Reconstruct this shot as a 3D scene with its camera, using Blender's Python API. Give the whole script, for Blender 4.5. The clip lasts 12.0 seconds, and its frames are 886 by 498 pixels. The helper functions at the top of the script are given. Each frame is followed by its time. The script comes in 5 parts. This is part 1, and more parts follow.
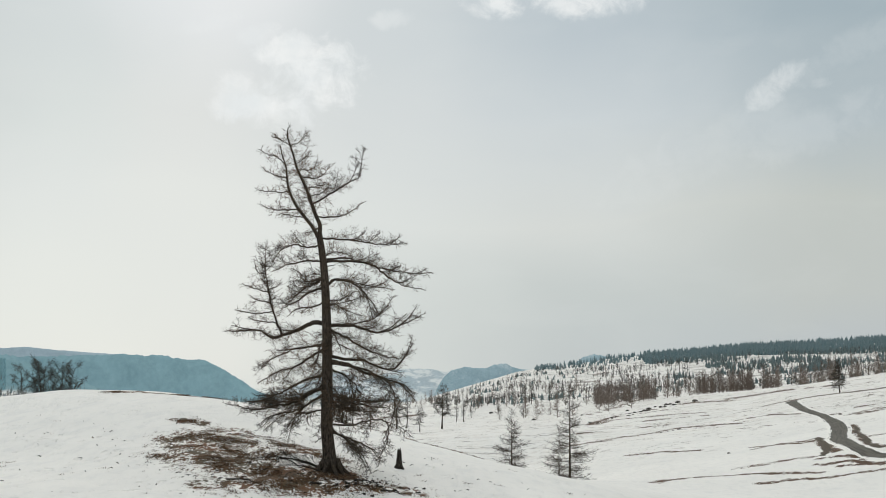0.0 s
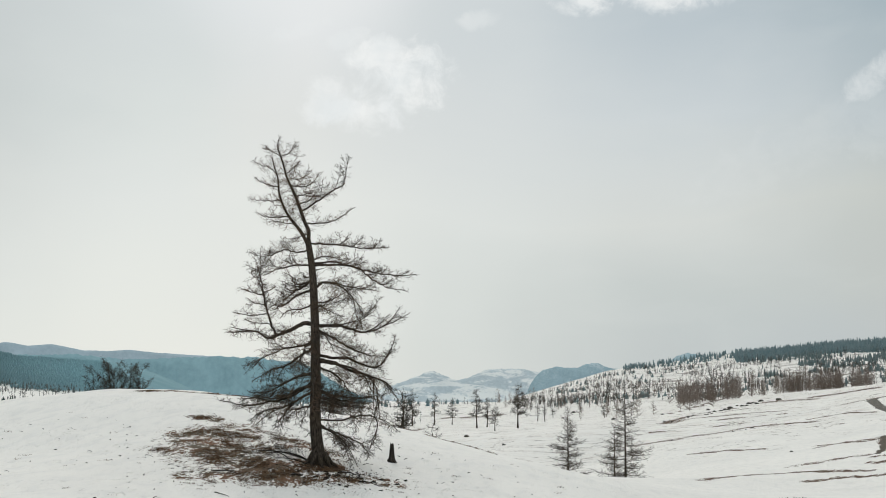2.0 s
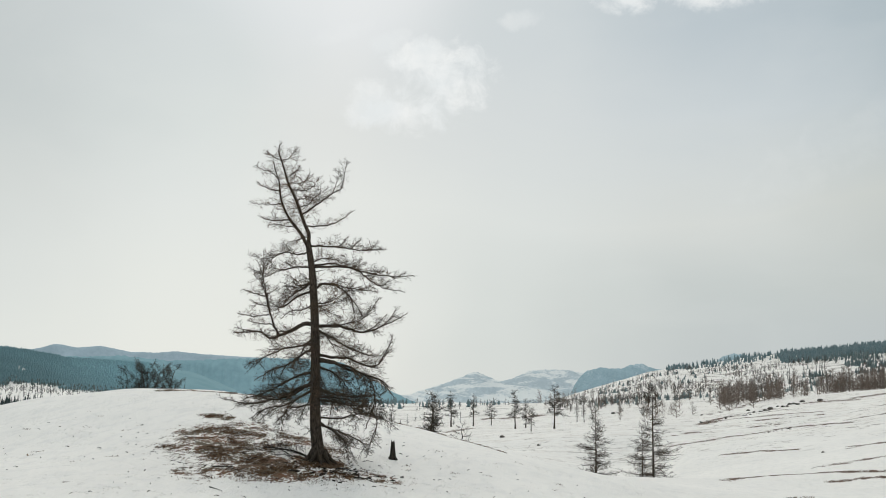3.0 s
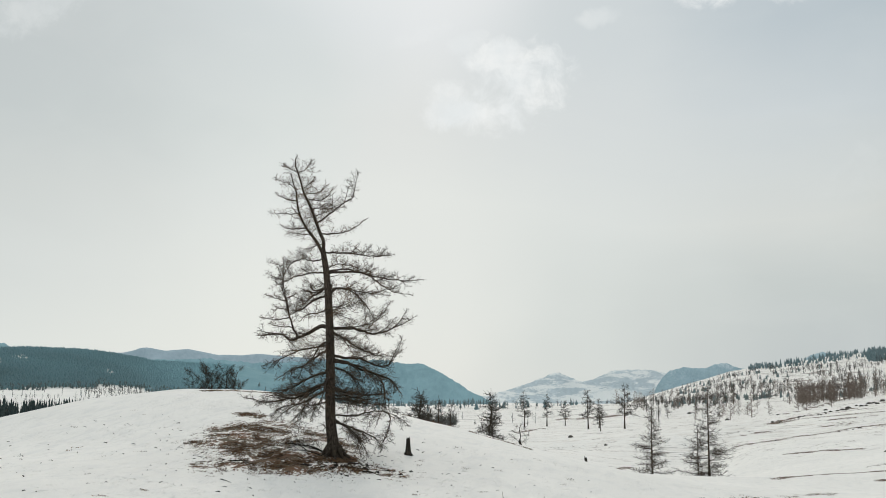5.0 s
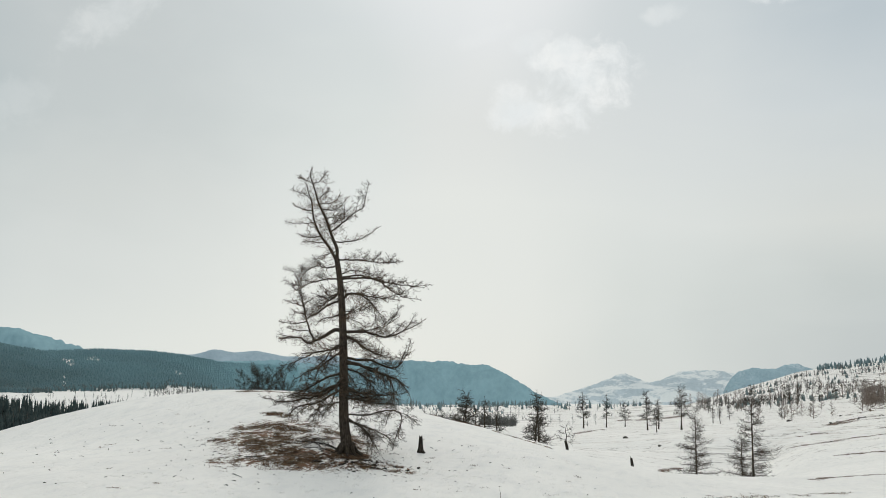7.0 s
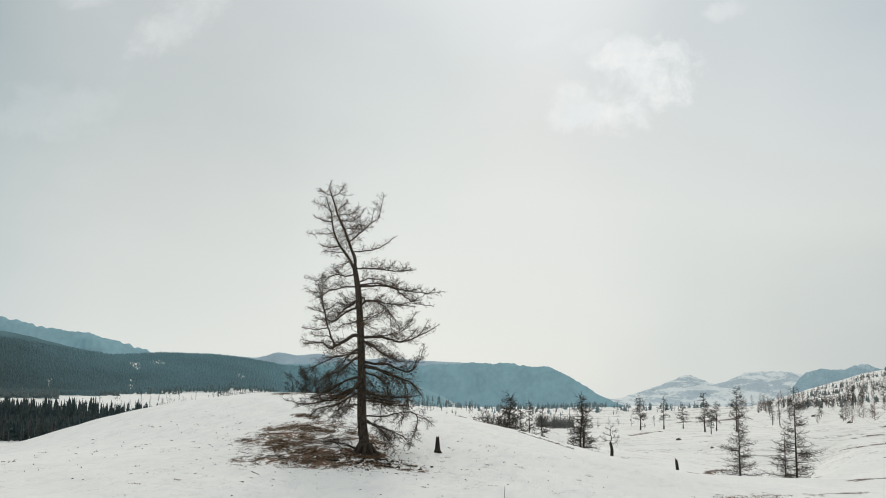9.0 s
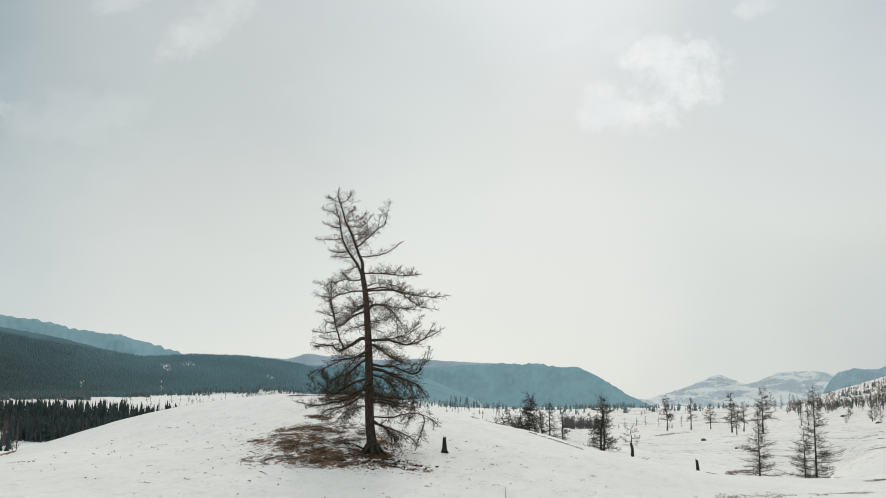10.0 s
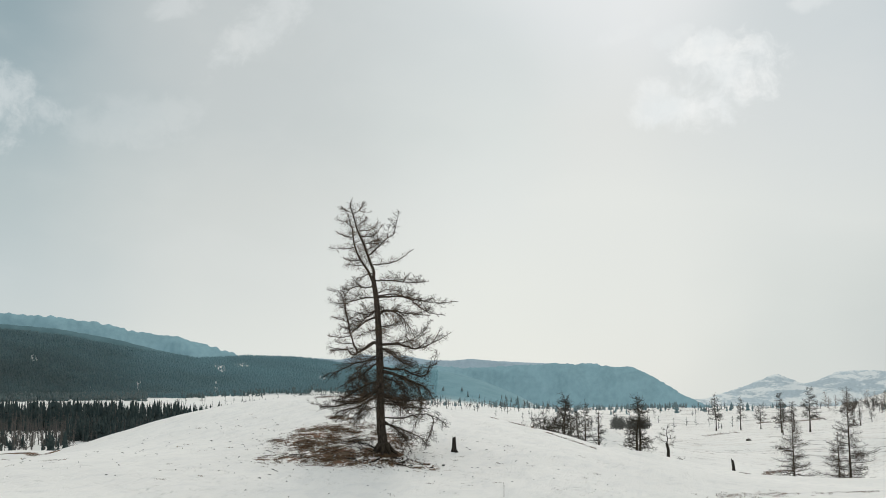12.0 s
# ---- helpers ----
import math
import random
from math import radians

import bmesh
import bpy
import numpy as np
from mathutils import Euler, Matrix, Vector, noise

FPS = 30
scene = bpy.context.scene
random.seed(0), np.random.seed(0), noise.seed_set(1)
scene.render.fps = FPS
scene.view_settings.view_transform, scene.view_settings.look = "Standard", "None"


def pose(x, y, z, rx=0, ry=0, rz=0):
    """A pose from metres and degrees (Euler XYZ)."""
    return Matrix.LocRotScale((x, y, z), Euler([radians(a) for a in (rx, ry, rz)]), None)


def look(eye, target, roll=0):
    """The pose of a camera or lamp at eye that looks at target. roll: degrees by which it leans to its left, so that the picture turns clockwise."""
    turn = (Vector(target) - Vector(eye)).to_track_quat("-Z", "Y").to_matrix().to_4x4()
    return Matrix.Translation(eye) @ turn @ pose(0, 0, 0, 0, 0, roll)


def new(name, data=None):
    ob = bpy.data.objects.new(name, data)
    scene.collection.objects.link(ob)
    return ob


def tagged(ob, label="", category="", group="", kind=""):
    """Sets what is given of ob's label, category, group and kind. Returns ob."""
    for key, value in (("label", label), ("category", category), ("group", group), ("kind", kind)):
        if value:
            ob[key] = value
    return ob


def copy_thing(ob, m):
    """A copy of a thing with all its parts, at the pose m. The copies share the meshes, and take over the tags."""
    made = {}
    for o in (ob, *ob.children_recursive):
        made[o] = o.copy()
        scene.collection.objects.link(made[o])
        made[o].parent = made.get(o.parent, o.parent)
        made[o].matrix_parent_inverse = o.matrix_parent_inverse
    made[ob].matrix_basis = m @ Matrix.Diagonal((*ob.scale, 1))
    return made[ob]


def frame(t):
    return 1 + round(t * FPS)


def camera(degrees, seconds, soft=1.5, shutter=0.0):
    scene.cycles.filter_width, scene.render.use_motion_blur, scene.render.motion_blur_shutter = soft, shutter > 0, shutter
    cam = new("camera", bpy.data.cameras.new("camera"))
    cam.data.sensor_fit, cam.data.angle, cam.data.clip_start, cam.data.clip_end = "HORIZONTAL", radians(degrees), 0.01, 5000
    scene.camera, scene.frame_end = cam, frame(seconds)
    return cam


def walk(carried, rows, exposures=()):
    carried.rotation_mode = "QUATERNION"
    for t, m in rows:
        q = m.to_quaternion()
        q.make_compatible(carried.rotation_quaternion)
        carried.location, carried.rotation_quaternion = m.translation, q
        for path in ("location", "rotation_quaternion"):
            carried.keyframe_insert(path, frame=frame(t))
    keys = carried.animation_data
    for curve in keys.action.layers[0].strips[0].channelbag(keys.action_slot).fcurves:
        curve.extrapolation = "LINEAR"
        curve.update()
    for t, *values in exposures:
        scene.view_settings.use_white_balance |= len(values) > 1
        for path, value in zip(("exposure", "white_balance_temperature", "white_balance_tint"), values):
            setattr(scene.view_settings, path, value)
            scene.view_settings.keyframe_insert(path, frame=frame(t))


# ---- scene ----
cam = camera(46.0, 12.0, soft=0.92)
PATH = [
    (0, (0.179, -1.518, 3.143), (0.167, 0.461, 3.429), 0.9),
    (0.5, (1.429, -1.983, 3.113), (1.372, -0.004, 3.399), 0.8),
    (1, (2.69, -2.481, 3.101), (2.591, -0.504, 3.386), 0.8),
    (1.5, (3.978, -2.951, 3.07), (3.836, -0.976, 3.355), 0.8),
    (2, (5.231, -3.332, 3.032), (5.045, -1.361, 3.316), 0.7),
    (2.5, (6.406, -3.714, 2.977), (6.176, -1.748, 3.262), 0.7),
    (3, (7.545, -4.067, 2.939), (7.276, -2.105, 3.224), 0.7),
    (5, (11.456, -5.761, 2.835), (11.036, -3.827, 3.12), 0.5),
    (5.5, (12.411, -6.234, 2.849), (11.96, -4.307, 3.134), 0.6),
    (6, (13.275, -6.648, 2.833), (12.795, -4.727, 3.118), 0.6),
    (6.5, (14.109, -7.003, 2.822), (13.597, -5.09, 3.107), 0.5),
    (7, (14.907, -7.336, 2.806), (14.366, -5.432, 3.092), 0.5),
    (9, (18.163, -8.911, 2.818), (17.51, -7.043, 3.107), 0.4),
    (9.5, (18.997, -9.314, 2.836), (18.318, -7.455, 3.125), 0.4),
    (10, (19.891, -9.753, 2.861), (19.186, -7.904, 3.151), 0.3),
    (10.5, (20.745, -10.145, 2.879), (20.019, -8.304, 3.169), 0.3),
    (11, (21.637, -10.507, 2.903), (20.887, -8.676, 3.193), 0.2),
    (11.5, (22.495, -10.872, 2.932), (21.722, -9.05, 3.222), 0.2),
    (12, (23.369, -11.207, 2.938), (22.57, -9.396, 3.228), 0.2),
]
walk(cam, [(t, look(eye, target, roll)) for t, eye, target, roll in PATH])

# ---- world, sun ----
SUN_AZ, SUN_EL = -15.0, 27.0          # degrees clockwise from +y, and above the horizon


def bearing(az, el):
    a, e = radians(az), radians(el)
    return Vector((math.sin(a) * math.cos(e), math.cos(a) * math.cos(e), math.sin(e)))


class Graph:
    """Short calls for shader nodes."""

    def __init__(self, tree):
        self.tree = tree

    def node(self, kind, values=None):
        n = self.tree.nodes.new(kind)
        for k, v in (values or {}).items():
            self.put(n.inputs[k], v)
        return n

    def put(self, socket, v):
        if isinstance(v, bpy.types.NodeSocket):
            self.tree.links.new(v, socket)
        elif isinstance(v, (tuple, list)) and len(v) == 3 and socket.type == "RGBA":
            socket.default_value = (*v, 1)
        else:
            socket.default_value = v

    def math(self, op, a, b=0.0, c=0.0, clamp=False):
        n = self.node("ShaderNodeMath", {0: a, 1: b, 2: c})
        n.operation, n.use_clamp = op, clamp
        return n.outputs[0]

    def vmath(self, op, a, b=(0, 0, 0)):
        n = self.node("ShaderNodeVectorMath", {0: a, 1: b})
        n.operation = op
        return n.outputs["Value"] if op in ("DOT_PRODUCT", "LENGTH", "DISTANCE") else n.outputs[0]

    def noise(self, vector, scale, detail=4.0, rough=0.55, warp=0.0):
        return self.node("ShaderNodeTexNoise", {"Vector": vector, "Scale": scale, "Detail": detail, "Roughness": rough, "Distortion": warp}).outputs[0]

    def span(self, v, lo, hi, a=0.0, b=1.0, smooth=True):
        n = self.node("ShaderNodeMapRange", {"Value": v, "From Min": lo, "From Max": hi, "To Min": a, "To Max": b})
        n.interpolation_type = "SMOOTHSTEP" if smooth else "LINEAR"
        return n.outputs[0]

    def mix(self, f, a, b, blend="MIX"):
        n = self.node("ShaderNodeMix")
        n.data_type, n.blend_type = "RGBA", blend
        for socket, v in zip([n.inputs[0], n.inputs[6], n.inputs[7]], (f, a, b)):
            self.put(socket, v)
        return n.outputs[2]

    def scaled(self, vector, s):
        return self.node("ShaderNodeMapping", {"Vector": vector, "Scale": s}).outputs[0]


def sky_world():
    world = bpy.data.worlds.new("overcast_sky")
    scene.world = world
    world.use_nodes = True
    g = Graph(world.node_tree)
    world.node_tree.nodes.clear()
    way = g.node("ShaderNodeTexCoord").outputs["Generated"]
    air = g.node("ShaderNodeTexSky")
    air.sky_type, air.sun_disc, air.air_density, air.dust_density = "NISHITA", False, 1.0, 1.5
    air.sun_elevation, air.sun_rotation = radians(SUN_EL), radians(SUN_AZ)
    clear = g.mix(1.0, air.outputs[0], (0.1, 0.1, 0.1), "MULTIPLY")
    axes = g.node("ShaderNodeSeparateXYZ", {0: way})
    up = axes.outputs[2]
    east = g.math("MULTIPLY", g.math("ARCTAN2", axes.outputs[0], axes.outputs[1]), 57.2958)
    lift = g.math("MULTIPLY", g.math("ARCSINE", up), 57.2958 / 24.0)
    soft = g.noise(g.scaled(way, (1.0, 1.0, 2.6)), 3.4, 4.0, 0.5, 0.6)
    # thin veils stretched along the wind
    lift = g.math("ADD", lift, g.math("MULTIPLY", g.math("SUBTRACT", soft, 0.5), 0.20))
    east = g.math("ADD", east, g.math("MULTIPLY", g.math("SUBTRACT", g.noise(way, 5.0, 3.0, 0.5), 0.5), 10.0))
    sky = None
    for az, tones in VEIL:
        ramp = g.node("ShaderNodeValToRGB", {0: lift})
        stops = ramp.color_ramp.elements
        for i, (height, tone) in enumerate(zip((2.0, 6.0, 10.5, 15.0, 20.0), tones)):
            stop = stops[i] if i < 2 else stops.new(1.0)
            stop.position, stop.color = height / 24.0, (*daylight(tone), 1)
        sky = ramp.outputs[0] if sky is None else g.mix(g.span(east, last, az), sky, ramp.outputs[0])
        last = az
    near_sun = g.vmath("DOT_PRODUCT", way, tuple(bearing(SUN_AZ, SUN_EL)))
    sky = g.mix(g.math("MULTIPLY", g.span(near_sun, 0.985, 1.0), 0.45), sky, (0.80, 0.83, 0.86))
    fine = g.noise(g.scaled(way, (1.0, 1.0, 2.2)), 9.0, 5.0, 0.55, 0.4)
    sky = g.mix(g.math("MULTIPLY", g.span(fine, 0.45, 0.75), 0.10), sky, (0.72, 0.75, 0.735))
    # an overcast sky is brightest overhead
    sky = g.mix(g.span(up, 0.50, 0.95), sky, (0.915, 0.94, 0.94))
    sky = g.mix(0.025, sky, clear)
    # heaped clouds: bearing, height, half width and half height in degrees, weight
    puffs = g.math("ADD", g.math("MULTIPLY", g.math("SUBTRACT", g.noise(way, 14.0, 7.0, 0.60, 0.15), 0.5), 3.6), g.math("MULTIPLY", g.math("SUBTRACT", g.noise(way, 40.0, 7.0, 0.66, 0.4), 0.5), 4.2))
    tone = g.mix(g.span(g.noise(way, 26.0, 5.0, 0.6), 0.35, 0.7), (0.79, 0.825, 0.83), (0.88, 0.895, 0.885))
    cover = 0.0
    for az, el, wide, high, lean, dense in CLOUDS:
        c = bearing(az, el)
        side = Vector((math.cos(radians(az)), -math.sin(radians(az)), 0))
        lift = side.cross(c)
        k = radians(lean)
        side, lift = side * math.cos(k) + lift * math.sin(k), lift * math.cos(k) - side * math.sin(k)
        u = g.math("DIVIDE", g.vmath("DOT_PRODUCT", way, tuple(side)), math.sin(radians(wide)))
        v = g.math("DIVIDE", g.vmath("DOT_PRODUCT", way, tuple(lift)), math.sin(radians(high)))
        ahead = g.span(g.vmath("DOT_PRODUCT", way, tuple(c)), 0.5, 0.7)
        r2 = g.math("ADD", g.math("MULTIPLY", u, u), g.math("MULTIPLY", v, v))
        body = g.math("ADD", g.math("SUBTRACT", 1.15, r2), puffs)
        mask = g.math("MULTIPLY", g.math("MULTIPLY", g.span(body, -0.45, 1.45), ahead), dense)
        cover = g.math("MAXIMUM", cover, mask)
    sky = g.mix(cover, sky, tone)
    g.node("ShaderNodeOutputWorld", {0: g.node("ShaderNodeBackground", {0: sky, 1: 1.0}).outputs[0]})


def daylight(tone):
    """A display tone, 0 to 255, as light."""
    return tuple((c / 255.0 / 12.92) if c < 10 else ((c / 255.0 + 0.055) / 1.055) ** 2.4 * 0.955 for c in tone)


# the thin overcast: bearing, and its tone at 2, 6, 10.5, 15 and 20 degrees over the horizon
VEIL = [(-48, ((205, 214, 214), (196, 207, 209), (184, 197, 199), (167, 184, 189), (150, 170, 177))),
        (-36, ((224, 229, 226), (217, 222, 220), (210, 215, 213), (199, 206, 206), (196, 203, 204))),
        (-21, ((230, 234, 230), (229, 233, 229), (224, 229, 227), (215, 222, 221), (208, 216, 218))),
        (-14, ((226, 230, 227), (226, 230, 227), (226, 230, 227), (220, 224, 223), (221, 226, 228))),
        (-4, ((211, 218, 217), (214, 220, 218), (220, 225, 223), (213, 219, 220), (206, 214, 217))),
        (8, ((192, 200, 202), (199, 206, 205), (215, 219, 216), (205, 213, 216), (190, 201, 207))),
        (21, ((184, 193, 200), (195, 200, 197), (197, 202, 197), (184, 195, 199), (168, 183, 190)))]
# heaped clouds: bearing, height, half width, half height and lean in degrees, weight
CLOUDS = [(-7.2, 17.4, 2.3, 1.9, 10, 1.0), (-8.9, 18.7, 1.7, 0.9, 0, 0.9), (-9.5, 15.8, 3.1, 1.1, 0, 0.9), (-12.2, 16.1, 1.3, 1.1, 0, 0.7), (-10.8, 19.4, 1.2, 0.5, 10, 0.45),
          (2.2, 21.4, 1.5, 0.8, 0, 0.9), (7.7, 21.8, 2.8, 1.0, 0, 0.85), (-3.6, 20.5, 1.0, 0.5, 10, 0.35), (17.8, 16.6, 1.8, 0.7, 38, 0.5), (20.2, 16.5, 0.7, 0.4, 0, 0.25),
          (14.5, 13.6, 6.0, 1.5, 22, 0.10), (22.0, 18.4, 4.0, 0.9, 30, 0.12), (19.5, 14.2, 4.0, 1.3, 15, 0.14),
          (-47.6, 14.7, 2.0, 2.2, 0, 0.45), (-45.3, 14.9, 1.2, 0.6, -20, 0.3), (-34.2, 20.0, 3.2, 1.1, 40, 0.32), (-38.6, 20.7, 1.3, 0.6, 15, 0.25), (-41.0, 14.6, 3.0, 1.3, 10, 0.14), (-13.8, 19.6, 1.6, 0.5, 20, 0.25)]
sky_world()
sun_data = bpy.data.lights.new("sun", "SUN")
sun_data.energy, sun_data.angle, sun_data.color = 1.28, radians(10), (1.0, 0.93, 0.83)
sun = new("sun", sun_data)
sun.matrix_world = look(tuple(bearing(SUN_AZ, SUN_EL) * 100), (0, 0, 0))
scene.view_settings.exposure = 0.0

# ---- materials ----


def material(name):
    m = bpy.data.materials.new(name)
    m.use_nodes = True
    g = Graph(m.node_tree)
    g.bsdf = m.node_tree.nodes["Principled BSDF"]
    g.where = g.node("ShaderNodeTexCoord").outputs["Object"]
    return m, g


def finish(g, colour, rough, bump=None, strength=0.4, distance=0.02, spec=0.3):
    g.put(g.bsdf.inputs["Base Color"], colour)
    g.put(g.bsdf.inputs["Roughness"], rough)
    g.put(g.bsdf.inputs["Specular IOR Level"], spec)
    if bump is not None:
        n = g.node("ShaderNodeBump", {"Height": bump, "Strength": strength, "Distance": distance})
        g.put(g.bsdf.inputs["Normal"], n.outputs[0])


def snow_ground():
    m, g = material("snow_and_dead_grass")
    p = g.where
    spread, track, steep, floor, kind = (g.node("ShaderNodeAttribute") for _ in range(5))
    spread.attribute_name, track.attribute_name, steep.attribute_name, floor.attribute_name, kind.attribute_name = "bare", "mud", "terraced", "wooded", "haze_share"
    bare, mud, slope = spread.outputs["Fac"], track.outputs["Fac"], steep.outputs["Fac"]
    broad = g.noise(p, 0.06, 5.0, 0.55)
    # Snow and litter noise is stretched along +y, the viewing direction, against foreshortening.
    view_stretch = g.scaled(p, (1.0, 0.42, 1.0))
    medium = g.noise(view_stretch, 1.3, 6.0, 0.6, 0.4)
    fine = g.noise(view_stretch, 9.0, 5.0, 0.65)
    tiny = g.noise(p, 45.0, 3.0, 0.6)
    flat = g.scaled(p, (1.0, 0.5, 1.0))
    streak = g.noise(flat, 2.2, 7.0, 0.70, 0.3)
    snow = g.mix(g.span(broad, 0.3, 0.7), (0.82, 0.80, 0.762), (0.885, 0.86, 0.816))
    snow = g.mix(g.math("MULTIPLY", g.span(medium, 0.44, 0.70), 0.40), snow, (0.705, 0.698, 0.682))
    grass = g.mix(g.span(fine, 0.3, 0.7), (0.022, 0.014, 0.009), (0.135, 0.080, 0.045))
    grass = g.mix(g.math("MULTIPLY", g.span(g.noise(flat, 0.8, 3.0, 0.5), 0.40, 0.56), 0.85), grass, (0.150, 0.070, 0.037))
    grass = g.mix(g.math("MULTIPLY", g.span(g.noise(p, 0.45, 4.0, 0.6), 0.47, 0.62), 0.75), grass, (0.095, 0.088, 0.064))
    grass = g.mix(g.math("MULTIPLY", g.span(tiny, 0.52, 0.72), 0.7), grass, (0.30, 0.25, 0.185))
    north = g.node("ShaderNodeSeparateXYZ", {0: p}).outputs[1]
    soil = g.mix(g.span(fine, 0.3, 0.7), (0.040, 0.026, 0.019), (0.185, 0.118, 0.082))
    grass = g.mix(g.span(north, 72, 95), grass, soil)
    dirt = g.mix(g.span(fine, 0.3, 0.7), (0.050, 0.042, 0.033), (0.15, 0.125, 0.098))
    specks = g.span(g.math("ADD", streak, g.math("MULTIPLY", g.math("SUBTRACT", fine, 0.5), 0.5)), 0.655, 0.72)
    specks = g.math("MULTIPLY", g.math("MULTIPLY", specks, g.span(medium, 0.5, 0.65)), g.span(bare, 0.01, 0.10))
    clump = g.noise(flat, 0.75, 4.0, 0.6, 0.6)
    worn = g.math("ADD", bare, g.math("MULTIPLY", g.math("SUBTRACT", streak, 0.5), 3.2))
    worn = g.math("ADD", worn, g.math("MULTIPLY", g.math("SUBTRACT", clump, 0.5), 2.4))
    worn = g.math("ADD", worn, g.math("MULTIPLY", g.math("SUBTRACT", fine, 0.5), 3.4))
    worn = g.math("MULTIPLY", g.span(worn, 0.47, 0.57), g.span(bare, 0.14, 0.26))
    worn = g.math("MAXIMUM", worn, g.math("MULTIPLY", specks, 0.75))
    # terraces: long brown streaks along the contour of the far slopes
    terrace = g.noise(g.scaled(p, (0.022, 0.13, 0.8)), 1.0, 5.0, 0.55, 0.5)
    thin = g.span(g.math("ABSOLUTE", g.math("SUBTRACT", terrace, g.math("ADD", 0.5, g.math("MULTIPLY", g.math("SUBTRACT", medium, 0.5), 0.012)))), 0.0075, 0.0035)
    thin = g.math("MULTIPLY", thin, g.span(g.noise(g.scaled(p, (0.03, 0.09, 0.5)), 1.0, 5.0, 0.65), 0.46, 0.52))
    ledge = g.noise(g.scaled(p, (0.040, 0.30, 1.2)), 1.0, 7.0, 0.66, 0.5)
    ledge = g.span(g.math("ADD", ledge, g.math("MULTIPLY", g.math("SUBTRACT", fine, 0.5), 0.16)), 0.635, 0.65)
    heath = g.noise(g.scaled(p, (0.016, 0.075, 0.4)), 1.0, 8.0, 0.70, 0.6)
    heath = g.math("MULTIPLY", g.span(heath, 0.565, 0.60), g.math("MULTIPLY", g.span(north, 430, 560), 0.8))
    worn = g.math("MAXIMUM", worn, g.math("MULTIPLY", g.math("MAXIMUM", g.math("MAXIMUM", thin, ledge), heath), slope))
    stubble = g.noise(g.scaled(p, (0.10, 0.42, 1.2)), 1.0, 7.0, 0.68, 0.4)
    stubble = g.math("MULTIPLY", g.math("MULTIPLY", g.span(stubble, 0.47, 0.66), g.span(fine, 0.35, 0.65)), g.math("MULTIPLY", slope, g.span(north, 150, 240)))
    snow = g.mix(g.math("MULTIPLY", stubble, 0.75), snow, (0.42, 0.335, 0.265))
    colour = g.mix(worn, snow, grass)
    wet = g.math("ADD", g.math("ADD", mud, g.math("MULTIPLY", g.math("SUBTRACT", medium, 0.5), 0.35)), g.math("MULTIPLY", g.math("SUBTRACT", g.noise(p, 0.28, 4.0, 0.6), 0.5), 0.35))
    colour = g.mix(g.math("MULTIPLY", g.span(wet, 0.4, 0.6), g.span(mud, 0.02, 0.2)), colour, dirt)
    # Forest floor: haze painted in, paler and bluer as the attribute rises.
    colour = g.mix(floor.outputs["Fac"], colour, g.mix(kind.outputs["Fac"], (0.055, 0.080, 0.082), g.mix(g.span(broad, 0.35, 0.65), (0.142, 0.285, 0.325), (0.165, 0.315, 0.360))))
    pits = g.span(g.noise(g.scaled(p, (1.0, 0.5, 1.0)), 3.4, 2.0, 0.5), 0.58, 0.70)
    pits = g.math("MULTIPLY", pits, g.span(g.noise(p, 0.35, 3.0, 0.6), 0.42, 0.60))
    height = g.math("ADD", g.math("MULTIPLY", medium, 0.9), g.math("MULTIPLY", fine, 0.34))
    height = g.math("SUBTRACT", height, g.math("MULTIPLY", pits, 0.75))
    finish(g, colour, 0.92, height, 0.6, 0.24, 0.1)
    return m


def bark(name, dark, light, warm=None):
    m, g = material(name)
    long = g.scaled(g.where, (9.0, 9.0, 2.2))
    ridges = g.noise(long, 2.2, 6.0, 0.65, 0.5)
    blot = g.noise(g.where, 1.1, 4.0, 0.6)
    colour = g.mix(g.span(ridges, 0.35, 0.68), dark, light)
    if warm:
        colour = g.mix(g.math("MULTIPLY", g.span(blot, 0.45, 0.7), 0.6), colour, warm)
    finish(g, colour, 0.9, ridges, 0.9, 0.05, 0.15)
    return m


def woods(name, dark, light, deep=0.55):
    """Foliage or bare crowns of far trees: each tree takes a tone of its own. A higher deep lifts the darks for haze.
    """
    m, g = material(name)
    own = g.node("ShaderNodeNewGeometry").outputs["Random Per Island"]
    colour = g.mix(own, dark, light)
    grain = g.noise(g.where, 1.8, 3.0, 0.6)
    colour = g.mix(g.math("MULTIPLY", g.span(grain, 0.35, 0.7), 0.5), colour, tuple(c * deep for c in dark))
    finish(g, colour, 0.95, None, spec=0.05)
    return m


def hazed_woods():
    """Forest whose colour pales to blue along the hill: painted aerial haze."""
    m, g = material("hazed_forest")
    own = g.node("ShaderNodeNewGeometry").outputs["Random Per Island"]
    run = g.node("ShaderNodeAttribute")
    run.attribute_name = "haze_share"
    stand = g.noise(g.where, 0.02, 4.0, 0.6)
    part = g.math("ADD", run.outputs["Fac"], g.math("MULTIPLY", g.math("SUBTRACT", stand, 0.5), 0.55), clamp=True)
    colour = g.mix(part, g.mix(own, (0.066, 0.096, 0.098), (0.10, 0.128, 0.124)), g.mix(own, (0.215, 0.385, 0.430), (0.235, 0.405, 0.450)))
    finish(g, colour, 0.95, None, spec=0.05)
    return m


